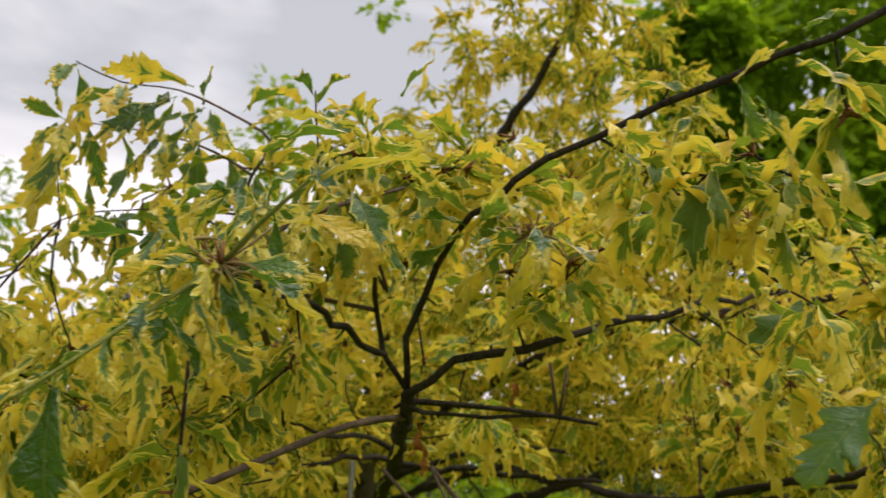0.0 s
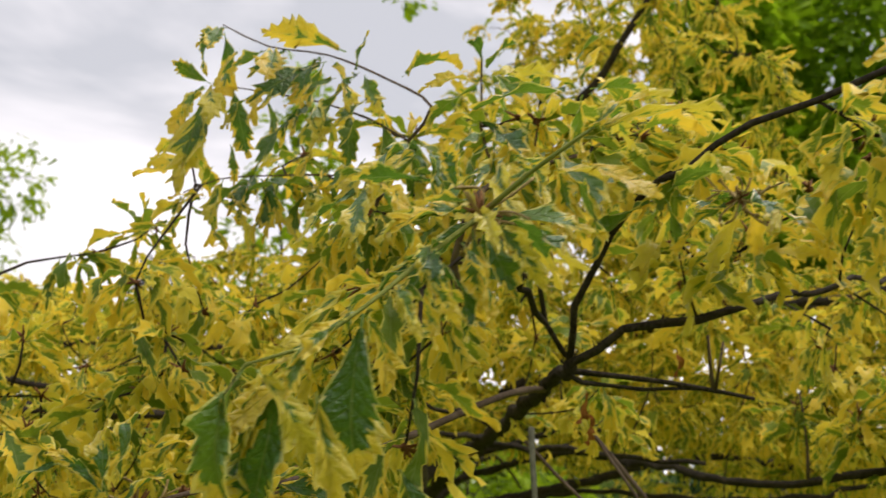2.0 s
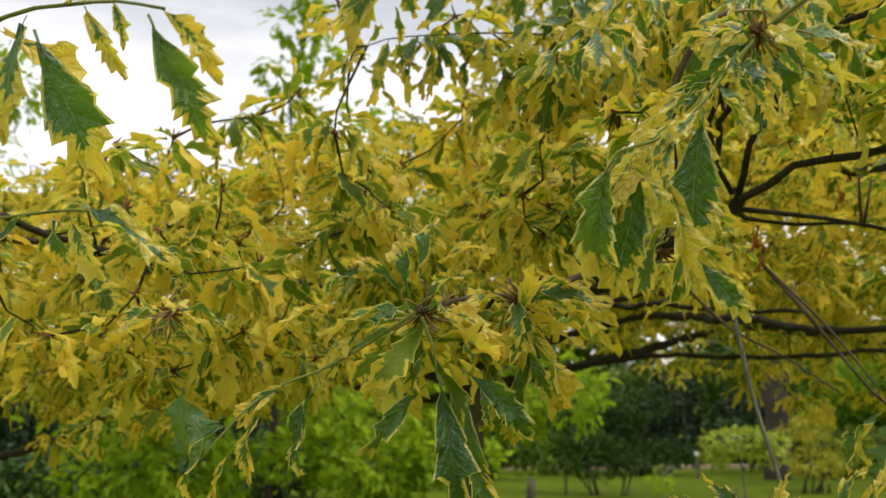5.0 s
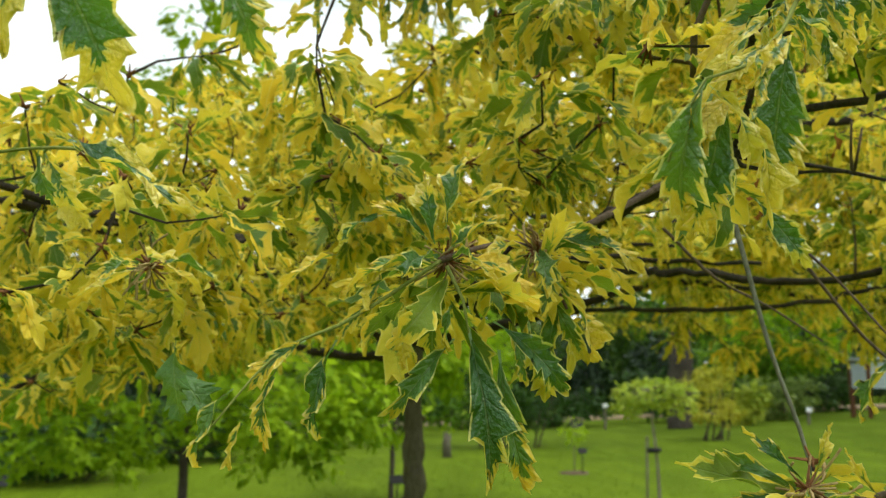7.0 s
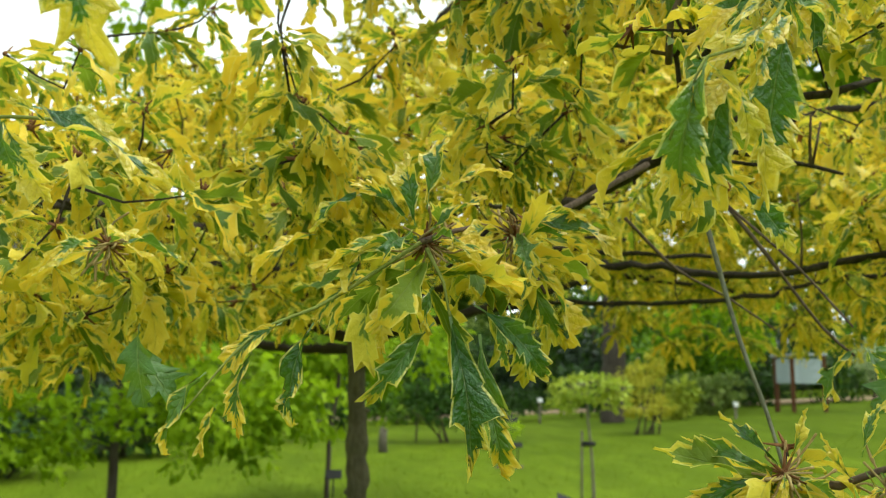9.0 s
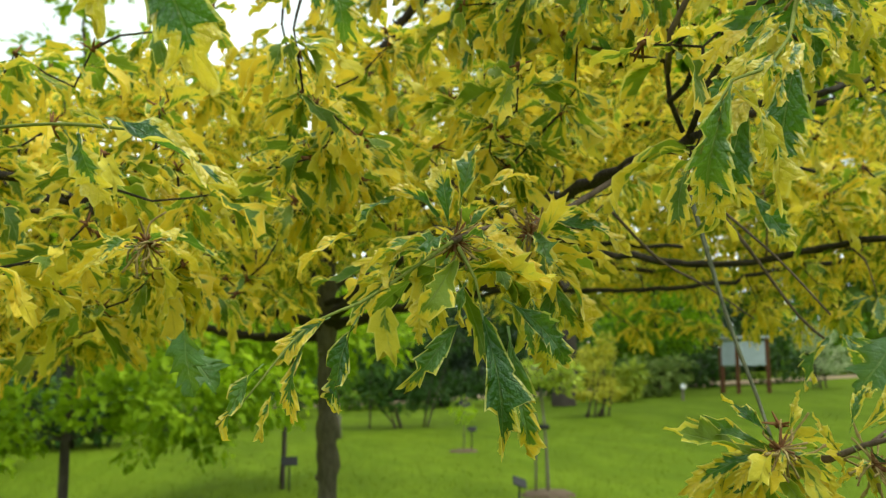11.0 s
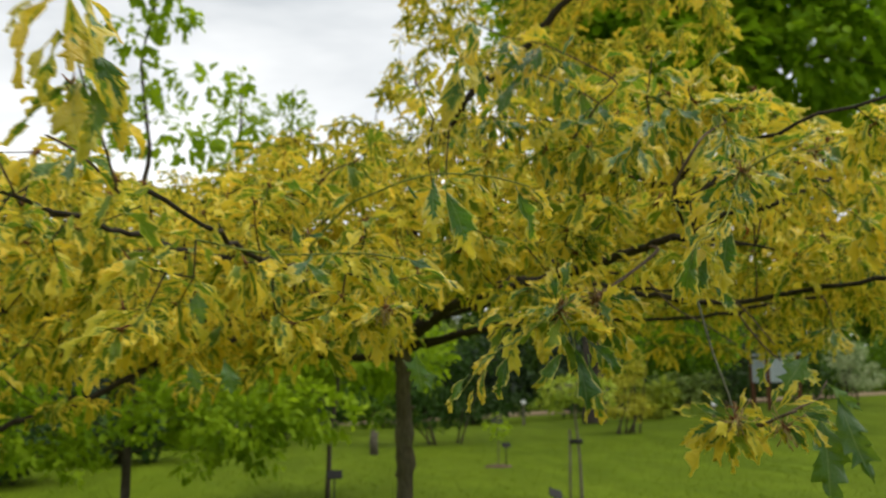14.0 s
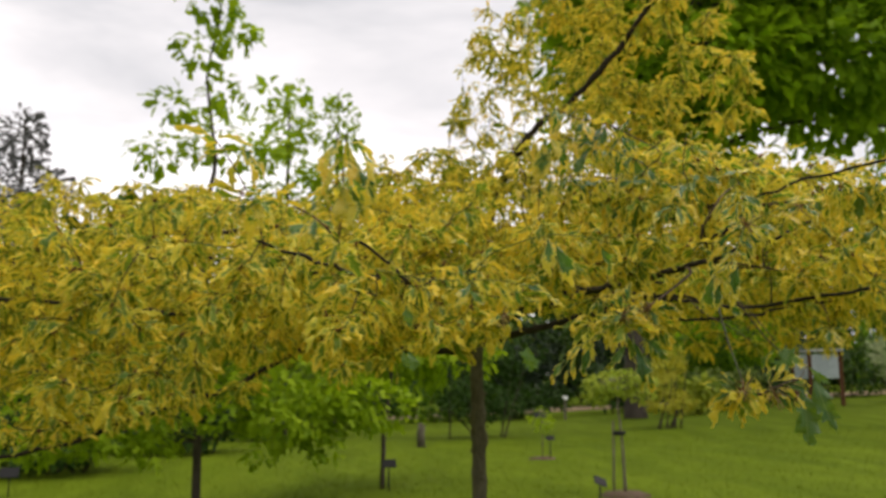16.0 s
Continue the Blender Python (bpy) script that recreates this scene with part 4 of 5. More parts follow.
twig([(-0.06, 0.534, 1.438), (-0.02, 0.555, 1.45), (0.024, 0.577, 1.46), (0.045, 0.585, 1.485)], 0.0018, 0.001)  # to the plain blades
rosette_parts((0.04, 0.69, 1.525), 6, 0.062, (0, 0, -0.35))
rosette_parts((0.445, 1.13, 1.60), 6, 0.07, (0, 0, -0.2))
rosette_parts((-0.173, 0.645, 1.872), 6, 0.072, (0, 0, -0.45), kinds=(6, 18))
rosette_parts((-0.117, 0.687, 1.907), 6, 0.072, (0, 0, -0.45), kinds=(6, 18))
rosette_parts((-0.076, 0.609, 1.855), 6, 0.072, (0, 0, -0.45), kinds=(6, 18))
rosette_parts((-0.116, 0.521, 1.812), 6, 0.072, (0, 0, -0.45), kinds=(6, 18))
rosette_parts((-0.211, 0.609, 1.823), 6, 0.072, (0, 0, -0.45), kinds=(6, 18))
rosette_parts((-0.058, 0.818, 1.987), 6, 0.072, (0, 0, -0.45), kinds=(6, 18))
rosette_parts((-0.060, 0.559, 1.881), 6, 0.070)
rosette_parts((-0.122, 0.735, 1.981), 6, 0.070)
rosette_parts((-0.196, 0.762, 1.898), 6, 0.070)
rosette_parts((0.02, 0.66, 1.845), 5, 0.070)
for p in ((-0.91, 0.26, 1.843), (-0.912, 0.30, 1.82), (-0.912, 0.35, 1.79)):
    rosette_parts(p, 5, 0.085, (0.1, 0, -0.9), kinds=(2, 14))
rosette_parts((-1.138, 0.432, 1.879), 4, 0.075, (0, 0, 0.3), kinds=(0, 8))
rosette_parts((-1.087, 0.418, 1.850), 5, 0.080, (0, 0, -0.2), kinds=(0, 10))
rosette_parts((-1.07, 0.50, 1.79), 5, 0.075, (0, 0, -0.6), kinds=(2, 14))
rosette_parts((-0.96, 0.577, 1.765), 5, 0.07, (0, 0, -0.4), kinds=(2, 14))
NEAR_SPOTS = []
for p in ((0.215, 0.564, 1.872), (0.256, 0.553, 1.842), (0.208, 0.656, 1.850), (0.143, 0.568, 1.859), (0.125, 0.711, 1.843), (0.055, 0.763, 1.842), (0.249, 0.728, 1.795), (0.177, 0.790, 1.766), (0.315, 0.680, 1.784), (0.252, 0.492, 1.867), (-0.117, 0.905, 2.041), (0.002, 0.922, 1.994), (-0.198, 0.870, 1.988), (-0.479, 0.961, 2.023), (-0.228, 0.756, 1.856), (0.060, 0.836, 1.784), (0.124, 0.901, 1.752), (0.339, 0.847, 1.759), (0.271, 0.904, 1.744)):
    NEAR_SPOTS.append(p)
for p in ((-0.330, 0.939, 1.994), (-0.246, 0.909, 1.929), (-0.165, 0.833, 1.847), (-0.094, 0.745, 1.953), (-0.040, 0.709, 1.908), (0.006, 0.754, 1.776), (-0.287, 0.927, 1.874), (0.126, 0.819, 1.746), (0.082, 0.594, 1.784), (0.037, 0.554, 1.900)):
    NEAR_SPOTS.append(p)
for p in ((-0.600, 0.850, 1.683), (-0.486, 0.831, 1.684), (-0.390, 0.909, 1.738), (-0.633, 0.927, 1.552), (-0.553, 0.907, 1.596), (-0.227, 0.837, 1.698), (-0.159, 0.866, 1.769), (-0.060, 0.748, 1.765), (-0.622, 0.762, 1.613), (-0.061, 0.814, 1.672)):
    NEAR_SPOTS.append(p)
for p in ((-0.924, 0.363, 1.781), (-1.090, 0.491, 1.791), (-0.915, 0.576, 1.734), (-1.066, 0.733, 1.736), (0.014, 0.704, 1.918), (0.058, 0.701, 1.899), (-0.006, 0.707, 1.918), (-0.082, 0.679, 1.916), (0.058, 0.740, 1.968), (0.103, 0.705, 1.831), (0.150, 0.691, 1.869), (0.176, 0.634, 1.874)):
    NEAR_SPOTS.append(p)
for p in ((-0.120, 0.525, 1.888), (-0.007, 0.511, 1.876), (0.076, 0.451, 1.853), (-0.074, 0.529, 1.820), (0.052, 0.516, 1.786), (0.112, 0.468, 1.710), (0.023, 0.583, 1.714), (-0.208, 0.563, 1.730), (-0.172, 0.573, 1.628)):
    NEAR_SPOTS.append(p)

for p in ((-0.131, 0.472, 1.751), (-0.344, 0.592, 1.582), (-0.271, 0.639, 1.597), (-0.113, 0.56, 1.434), (-0.565, 0.689, 1.588), (0.06, 0.6, 1.82), (-0.06, 0.53, 1.425)):
    bud_cluster(p)


rosette_parts((-0.131, 0.472, 1.751), 7, 0.062, kinds=(10, 20))
for p in ((-0.146, 0.461, 1.733), (-0.160, 0.447, 1.715), (-0.174, 0.433, 1.698), (-0.190, 0.417, 1.678), (-0.205, 0.411, 1.665)):
    rosette_parts(p, 3, 0.045, (-0.3, 0, -0.3), kinds=(12, 20))
# along the upper left twigs
for p, n in (((-0.408, 0.817, 2.087), 3), ((-0.42, 0.847, 2.032), 4), ((-0.362, 0.843, 2.022), 3), ((-0.35, 0.82, 2.063), 3), ((-0.29, 0.809, 2.05), 4), ((-0.303, 0.837, 2.01), 4), ((-0.25, 0.795, 2.025), 4), ((-0.288, 0.86, 1.935), 3), ((-0.356, 0.878, 1.939), 3), ((-0.198, 0.789, 1.945), 4), ((-0.233, 0.842, 1.879), 4)):
    rosette_parts(p, n, 0.068, (-0.2, -0.1, -0.9), kinds=(4, 16))
rosette_parts((-0.344, 0.592, 1.582), 8, 0.058, kinds=(10, 20))
rosette_parts((-0.271, 0.639, 1.597), 6, 0.058, kinds=(10, 20))
rosette_parts((-0.113, 0.56, 1.434), 5, 0.040, kinds=(10, 20))
rosette_parts((-0.06, 0.53, 1.425), 5, 0.036, kinds=(10, 20))
rosette_parts((-0.565, 0.689, 1.588), 8, 0.066)
rosette_parts((0.06, 0.6, 1.82), 6, 0.066)
rosette_parts((-0.36, 0.863, 1.93), 6, 0.066, (0, 0, -0.3))
rosette_parts((-0.42, 0.90, 1.92), 6, 0.066, (0, 0, -0.2))
rosette_parts((-0.16, 0.80, 1.86), 6, 0.066, (0, 0, -0.2))

# further limbs out of the trunk, all round
for k in range(15):
    a = radians(24 * k + rng.uniform(-7, 7))
    z0 = rng.uniform(1.58, 2.05)
    reach = rng.uniform(1.3, 2.0)
    c, s = math.cos(a), math.sin(a)
    if s < -0.3 and abs(c) < 0.55:
        continue
    rise = 0.12 if c < 0.2 else 0.25
    pts = [(-0.24, 2.77, z0)]
    for j in (0.25, 0.5, 0.75, 1.0):
        pts.append((-0.24 + c * reach * j + rng.normal(0, .04), 2.77 + s * reach * j + rng.normal(0, .04), z0 + rise * math.sin(2.4 * j) + rng.normal(0, .03)))
    limb(pts, 0.017, 0.005)


# crown: rosettes of blades grafted onto the limbs
def smooth01(x, a, b):
    t = min(1.0, max(0.0, (x - a) / (b - a)))
    return t * t * (3 - 2 * t)


def crown_top(x, y):
    low = 1.57 + 0.31 * min(y, 3.0) + 0.12 * noise.noise(Vector((x * 2.6, y * 2.6, 0.5)))
    near_right = smooth01(x, -0.05, 0.25) * (1 - smooth01(y, 1.0, 1.4)) * 0.16
    near_mid = smooth01(x, -0.42, -0.2) * (1 - smooth01(x, 0.0, 0.2)) * smooth01(y, 0.6, 0.8) * (1 - smooth01(y, 1.05, 1.25)) * 0.17
    edge = -0.40 + 0.35 * (1 - smooth01(y, 1.8, 2.8))
    tall = smooth01(x, edge, edge + 0.35) * (1 - smooth01(x, 0.45, 0.8)) * smooth01(y, 1.35, 1.8) * 0.95
    low += 0.08 * smooth01(x, -1.3, -0.6) * smooth01(y, 1.6, 2.4) - 0.11 * (1 - smooth01(x, -0.9, -0.6)) * smooth01(y, 0.9, 1.4)
    return low + near_right + near_mid + tall


def crown_floor(x, y):
    f = 1.50 + 0.075 * min(y, 3.2) + 0.05 * noise.noise(Vector((x * 3.0, y * 3.0, 4.5)))
    return f - 0.13 * smooth01(-x, 0.5, 0.8) * (0.3 + 0.7 * smooth01(y, 0.9, 1.6)) - 0.18 * smooth01(-x, 1.0, 1.5) * (1 - smooth01(y, 2.2, 3.0)) + 0.10 * smooth01(x, -0.28, -0.1) * (1 - 0.5 * smooth01(y, 2.0, 3.0)) + 0.075 * smooth01(x, -0.3, -0.1) * (1 - smooth01(x, 0.5, 0.8)) * min(1.2, max(0.0, y - 0.9))


def at_fork(p):
    """The bare wood along the near limb and round its fork, where few blades grow."""
    if 0.85 < p[1] < 2.3 and abs(p[0] + 0.02 + 0.06 * p[1]) < 0.085 and p[2] < 1.79:
        return True
    return -0.15 < p[0] < 0.28 and p[1] < 0.92 and 1.63 < p[2] < 1.76 + 0.07 * p[1] + 0.12 * max(0.0, p[0])


def in_crown(p):
    x, y, z = p
    r = math.hypot((x + 0.24) / 2.15, (y - 2.77) / 2.35)
    if r > 1.0 + 0.12 * noise.noise(Vector((x * 2, y * 2, 9.0))):
        return False
    if not crown_floor(x, y) < z < crown_top(x, y):
        return False
    front = 0.72 if x > -0.75 else 0.5
    if x > 0.1 and z > 1.78:
        front = 0.45
    if y < front:
        return False
    if at_fork(p):
        return False
    if z > 2.2 + 0.1 * y and noise.noise(Vector((x * 3.4, y * 3.4, z * 3.4))) < -0.08:
        return False
    if x > 0 and y < 1.7 and z > 1.8 and noise.noise(Vector((x * 6, y * 6, z * 6))) < 0.06:
        return False
    return noise.noise(Vector((x * 2.5, y * 2.5, z * 4.0 + 7))) > -0.30


def crowd_kinds(teeth, detail):
    return [blade(k, teeth, detail, 0.21 + 0.048 * (k % 4), 0.3 + 0.3 * (k % 5), 0.25 + 0.3 * (k % 3), 0.6 * (k % 3 - 1), 0.38, 1, 0.10, 0.07, 0.0, 0.26) for k in range(10)]


# finely cut blades on the near sprigs, simpler ones deeper in the crown
CROWN_GRADES = [Foliage(crowd_kinds(4, 3)), Foliage(crowd_kinds(3, 2)), Foliage(crowd_kinds(2, 2))]
BUDS = Shell()


def grade(y):
    return CROWN_GRADES[0 if y < 1.35 else 1 if y < 2.7 else 2]


def rosette(F, p, way, n, size):
    p = np.array(p)
    a0 = rng.uniform(0, 6.28)
    w = unit(way)
    for i in range(n):
        a = a0 + i * 2.4 + rng.normal(0, 0.25)
        d = np.array((math.cos(a), math.sin(a), rng.uniform(-1.0, 0.30))) + w * 0.35
        up = np.array((0.0, 0.0, 1.0)) + rng.normal(0, 0.35, 3)
        back = rng.uniform(0, 0.035)
        F.add(int(rng.integers(0, len(F.kinds))), p - w * back, d, up, size * rng.uniform(0.6, 1.15))


spots = []
while len(spots) < CROWN_SPOTS:
    p = (rng.uniform(-2.5, 2.0), rng.uniform(0.4, 1.0) + rng.random() ** 1.25 * 3.6, rng.uniform(1.15, 3.45))
    if in_crown(p):
        spots.append(p)
# dense far side on the right
for i in range(350):
    x, y = rng.uniform(0.2, 1.7), rng.uniform(1.5, 3.3)
    low = 1.59 if i % 4 == 0 and x > 0.55 else 1.72 + 0.03 * y
    spots.append((x, y, rng.uniform(low, 1.80 if low < 1.6 else 2.02 + 0.16 * y)))
# fuller right flank of the leader
for i in range(36):
    spots.append((rng.uniform(0.25, 0.55), rng.uniform(1.5, 2.5), rng.uniform(2.5, 3.05)))
for p in ((-0.131, 0.472, 1.751), (-0.344, 0.592, 1.582), (-0.271, 0.639, 1.597), (-0.113, 0.56, 1.434)):
    NEAR_SPOTS += [p, tuple(np.array(p) + np.array((0.02, 0.03, 0.015)))]
# an open pocket above the nearest sprig stays free
spots = np.array([p for p in spots + NEAR_SPOTS if not at_fork(p) and not (p[1] < 0.57 and p[2] > 1.785 and -0.5 < p[0] < 0.12)])
SK = np.array(SKELETON)
SK = SK[SK[:, 2] > 1.3]
dist = np.min(np.linalg.norm(spots[:, None] - SK[None], axis=2), axis=1)
net = np.zeros((len(SK) + 8 * len(spots) + 10, 3))
net[:len(SK)] = SK
used = len(SK)
for k in np.argsort(dist):
    p = spots[k]
    d2 = ((net[:used] - p) ** 2).sum(1)
    q = net[int(d2.argmin())].copy()
    gap = float(np.linalg.norm(p - q))
    if gap > 0.02:
        mid = (p + q) / 2 + np.array((0, 0, -0.10 * gap)) + rng.normal(0, 0.10 * gap, 3)
        ln = smooth_line([q, mid, p], max(0.03, gap / 6))
        TWIGS.tube(rel(ln), 0.0013 + 0.0035 * min(gap, 0.5), 0.0009, 4)
        for w in ln[1:]:
            if used < len(net):
                net[used] = w
                used += 1
        way = p - mid
        # a few blades along longer twigs
        for t in np.arange(0.3, 0.9, 0.05 / max(gap, 0.06)):
            i = int(t * (len(ln) - 1))
            a = rng.uniform(0, 6.28)
            grade(p[1]).add(int(rng.integers(0, 10)), ln[i], (math.cos(a), math.sin(a), rng.uniform(-0.6, 0.2)), np.array((0, 0, 1.0)) + rng.normal(0, .3, 3), rng.uniform(0.035, 0.062))
    else:
        way = (0, 0, 1)
    n, size = ((7, 12), 0.074) if p[1] < 1.35 else ((9, 14), 0.072) if p[1] < 2.7 else ((6, 10), 0.073)
    rosette(grade(p[1]), p, way, int(rng.integers(*n)), size)
    # rusty scales round the foot of the blades
    for i in range(7 if p[1] < 1.35 else 2):
        d = unit(rng.normal(0, 1, 3) + np.array((0, 0, 0.1)))
        BUDS.tube(rel(np.array([p - d * 0.003, p + d * rng.uniform(0.006, 0.016)])), 0.0021, 0.0007, 3)
for F, m in zip(CROWN_GRADES, (MAT_LEAF_NEAR, MAT_LEAF, MAT_LEAF)):
    F.make("foliage", m, oak, "dense crown of yellow and green variegated leaves", "stuff", OAK)
BUDS.make("bud_tuft", MAT_BUD, oak, "rusty brown bud scales", "stuff")
TWIGS.make("twig_tangle", MAT_LIMB, oak, "many thin dark twigs", "stuff")

# ---- trees and shrubs of the park ----
FAR_KINDS = [blade(40 + k, 1, 2, 0.55, 0.5, 0.25, 0.2, 0.25, 1, 0.05) for k in range(4)]
BROAD_KINDS = [blade(60 + k, 2, 2, 0.72, 0.5, 0.25, 0.2, 0.35, 1, 0.08) for k in range(4)]


def puffs(F, g, centre, radii, n, size, hollow=0.5, droop=0.3, lumps=1.0, keep=0.0):
    """Blades in an uneven body: lumpy rim, gaps where the noise is low."""
    c, r = np.array(centre), np.array(radii)
    done, tries = 0, 0
    while done < n and tries < n * 6:
        tries += 1
        d = unit(g.normal(0, 1, 3))
        rim = 0.80 + 0.35 * lumps * noise.noise(Vector(d * 2.2) + Vector(c))
        rr = rim * (hollow + (1 - hollow) * g.random() ** 0.5)
        p = c + d * r * rr
        if noise.noise(Vector(p * (2.2 / max(r)) + c)) < keep - 0.25:
            continue
        way = d + g.normal(0, 0.6, 3) + np.array((0, 0, -droop))
        F.add(int(g.integers(0, len(F.kinds))), p, way, unit(np.array((0, 0, 1.0)) + d * 0.4 + g.normal(0, 0.5, 3)), size * g.uniform(0.6, 1.3))
        done += 1


def tree(name, at, label, trunk_pts, r0, r1, bodies, mat, bark_mat, category="tree", kinds=FAR_KINDS, group="", limbs=6, seed=1, hollow=0.45, keep=0.0):
    """A tree at the place: tapered trunk, limbs to each leafy body, crown of blades. Points are relative to its foot."""
    g = np.random.default_rng(seed)
    root = thing(name, at, label, category, group)
    s = Shell()
    ln = smooth_line(trunk_pts, 0.25)
    ln[1:-1, :2] += g.normal(0, r0 * 0.12, (len(ln) - 2, 2))
    s.tube(ln, r0, r1, 10, 0.15, g)
    s.make("trunk", bark_mat, root)
    b = Shell()
    F = Foliage(kinds)
    for (c, r, n, size) in bodies:
        for j in range(limbs if n > 60 else 0):
            low = [p for p in ln if max(min(1.1, 0.6 * c[2]), c[2] - 0.9 * r[2]) < p[2] <= c[2] + 0.15] or [ln[-1]]
            q = low[int(g.integers(0, len(low)))]
            e = np.array(c) + unit(g.normal(0, 1, 3)) * np.array(r) * 0.7
            m = (q + e) / 2 + np.array((0, 0, 0.12 * np.linalg.norm(e - q)))
            b.tube(smooth_line([q, m, e], 0.3), r1 * 0.7, r1 * 0.15, 6)
        puffs(F, g, c, r, n, size, hollow, keep=keep)
    if limbs:
        b.make("limb_fan", bark_mat, root, kind="stuff")
    F.make("crown", mat, root, "", "stuff")
    return root


def shrub(name, at, label, bodies, mat, category="shrub", group="", seed=1, kinds=FAR_KINDS, keep=0.0):
    g = np.random.default_rng(seed)
    root = thing(name, at, label, category, group)
    s = Shell()
    for j in range(7):
        (c, r, n, size) = bodies[j % len(bodies)]
        e = np.array(c) + g.normal(0, 0.4, 3) * np.array(r)
        f = np.array((c[0] * 0.6 + g.normal(0, 0.08), c[1] * 0.6 + g.normal(0, 0.08), -0.05))
        s.tube(smooth_line([f, (f + e) / 2 + np.array((0, 0, .1)), e], 0.2), 0.03, 0.008, 5)
    s.make("stem_clump", MAT_FAR_BARK, root, "", "stuff")
    F = Foliage(kinds)
    for (c, r, n, size) in bodies:
        puffs(F, g, c, r, n, size, 0.4, keep=keep)
    F.make("leaf_mass", mat, root, "", "stuff")
    return root


# slim tree with pale green leaves, low branches hanging, tall loose top
MAPLE_LOW = [((-0.536, -0.179, 2.093), (1.697, 1.25, 0.893), 700, 0.152), ((0.982, 0.0, 2.003), (1.161, 1.072, 0.804), 520, 0.152), ((-1.965, 0.268, 1.959), (1.25, 1.072, 0.804), 460, 0.152), ((0.0, 0.0, 3.298), (1.697, 1.34, 0.982), 520, 0.152),
             ((-1.072, -0.447, 1.289), (1.161, 0.625, 0.447), 700, 0.134), ((1.161, -0.447, 1.378), (1.072, 0.536, 0.491), 640, 0.134), ((1.563, -0.447, 0.994), (0.286, 0.223, 0.286), 70, 0.125), ((-1.786, -0.447, 1.11), (0.714, 0.357, 0.357), 240, 0.125),
             ((0.447, -0.536, 1.423), (0.536, 0.357, 0.357), 170, 0.125), ((-0.447, -0.536, 0.994), (0.447, 0.313, 0.268), 90, 0.125), ((0.804, -0.536, 0.932), (0.313, 0.268, 0.223), 50, 0.125), ((2.143, -0.179, 1.512), (0.714, 0.447, 0.447), 260, 0.134)]
MAPLE_TOP = [((0.268, 0.0, 4.906), (0.982, 0.714, 0.402), 150, 0.179), ((-0.67, 0.0, 4.682), (0.447, 0.447, 0.357), 60, 0.179), ((-0.447, 0.0, 5.397), (0.375, 0.357, 0.286), 46, 0.17), ((0.134, 0.0, 5.575), (0.268, 0.268, 0.268), 40, 0.17),
             ((0.759, 0.0, 5.575), (0.491, 0.357, 0.179), 36, 0.17), ((1.206, 0.0, 5.709), (0.179, 0.179, 0.107), 10, 0.161), ((-0.179, 0.0, 6.2), (0.321, 0.321, 0.321), 60, 0.179), ((0.268, 0.0, 6.468), (0.304, 0.286, 0.321), 60, 0.179),
             ((-0.134, 0.0, 6.915), (0.321, 0.304, 0.304), 56, 0.17), ((0.179, 0.0, 7.361), (0.304, 0.268, 0.321), 50, 0.17), ((-0.089, 0.0, 7.763), (0.232, 0.232, 0.268), 30, 0.152), ((1.429, 0.0, 8.969), (0.375, 0.268, 0.196), 26, 0.17)]
tree("maple", (-2.43, 10.4, land_rise(-2.43, 10.4)), "slim park tree with fresh green hanging leaves, loose top",
     [(0.0, 0, -0.1), (0.018, 0, 1.78), (-0.045, 0, 3.477), (0.089, 0, 4.727), (-0.054, 0, 5.799), (0.089, 0, 6.781), (0.0, 0, 7.763)], 0.06, 0.006,
     MAPLE_LOW + MAPLE_TOP,
     MAT_GREEN, MAT_FAR_BARK, kinds=BROAD_KINDS, seed=3, keep=0.12)
# slender young tree with a plant label on its stem
tree("young_tree", (-0.02, 11.3, 0), "slender young tree with fresh green leaves in the lawn",
     [(0, 0, -0.1), (0.02, 0, 0.8), (0.12, 0, 1.6), (0.05, 0, 3.2)], 0.036, 0.012,
     [((0.1, 0.4, 2.1), (1.6, 1.0, 0.85), 950, 0.16), ((-0.8, 0.4, 1.6), (1.0, 0.8, 0.7), 560, 0.16), ((1.0, 0.6, 2.0), (1.0, 0.8, 0.7), 480, 0.16), ((0.1, 0, 3.0), (0.8, 0.8, 0.7), 500, 0.12)],
     MAT_GREEN, MAT_FAR_BARK, kinds=BROAD_KINDS, seed=4, keep=0.1)
# big old oak with dark trunk
tree("old_oak", (9.6, 27, land_rise(9.6, 27)), "large old oak with thick dark trunk and deep green crown",
     [(0, 0, -0.2), (0.1, 0, 3), (0.3, 0, 8), (1.0, 0, 14)], 0.42, 0.16,
     [((-1.5, -2.5, 16.8), (2.7, 2.6, 2.7), 2400, 0.6), ((-0.2, 0, 14.4), (3.6, 3, 2.4), 1300, 0.6), ((1.6, 0, 12.2), (5.4, 4.5, 4.2), 4200, 0.6), ((8, 0, 13.6), (6.2, 5, 4.2), 3700, 0.6), ((4.5, 0, 18), (7.5, 5.5, 5), 4600, 0.62), ((12, 1, 18), (7, 5.5, 5.5), 3400, 0.6), ((14, 2, 12), (5, 4, 4.2), 1300, 0.55)],
     MAT_OAK, MAT_FAR_BARK, seed=5, limbs=4, hollow=0.3)
# round-headed tree between the old oak and the board
tree("hornbeam", (15.9, 33, land_rise(15.9, 33)), "round-headed tree with olive green foliage behind the lawn", [(0, 0, -0.1), (0, 0, 1.2), (0, 0, 4.5)], 0.14, 0.04,
     [((0, 0, 2.9), (3.2, 2.2, 1.9), 2600, 0.22), ((-1.6, -0.4, 2.0), (1.8, 1.4, 1.0), 800, 0.2), ((1.5, -0.4, 4.2), (2.2, 1.8, 1.3), 900, 0.22)], MAT_OAK, MAT_FAR_BARK, seed=21, limbs=4)
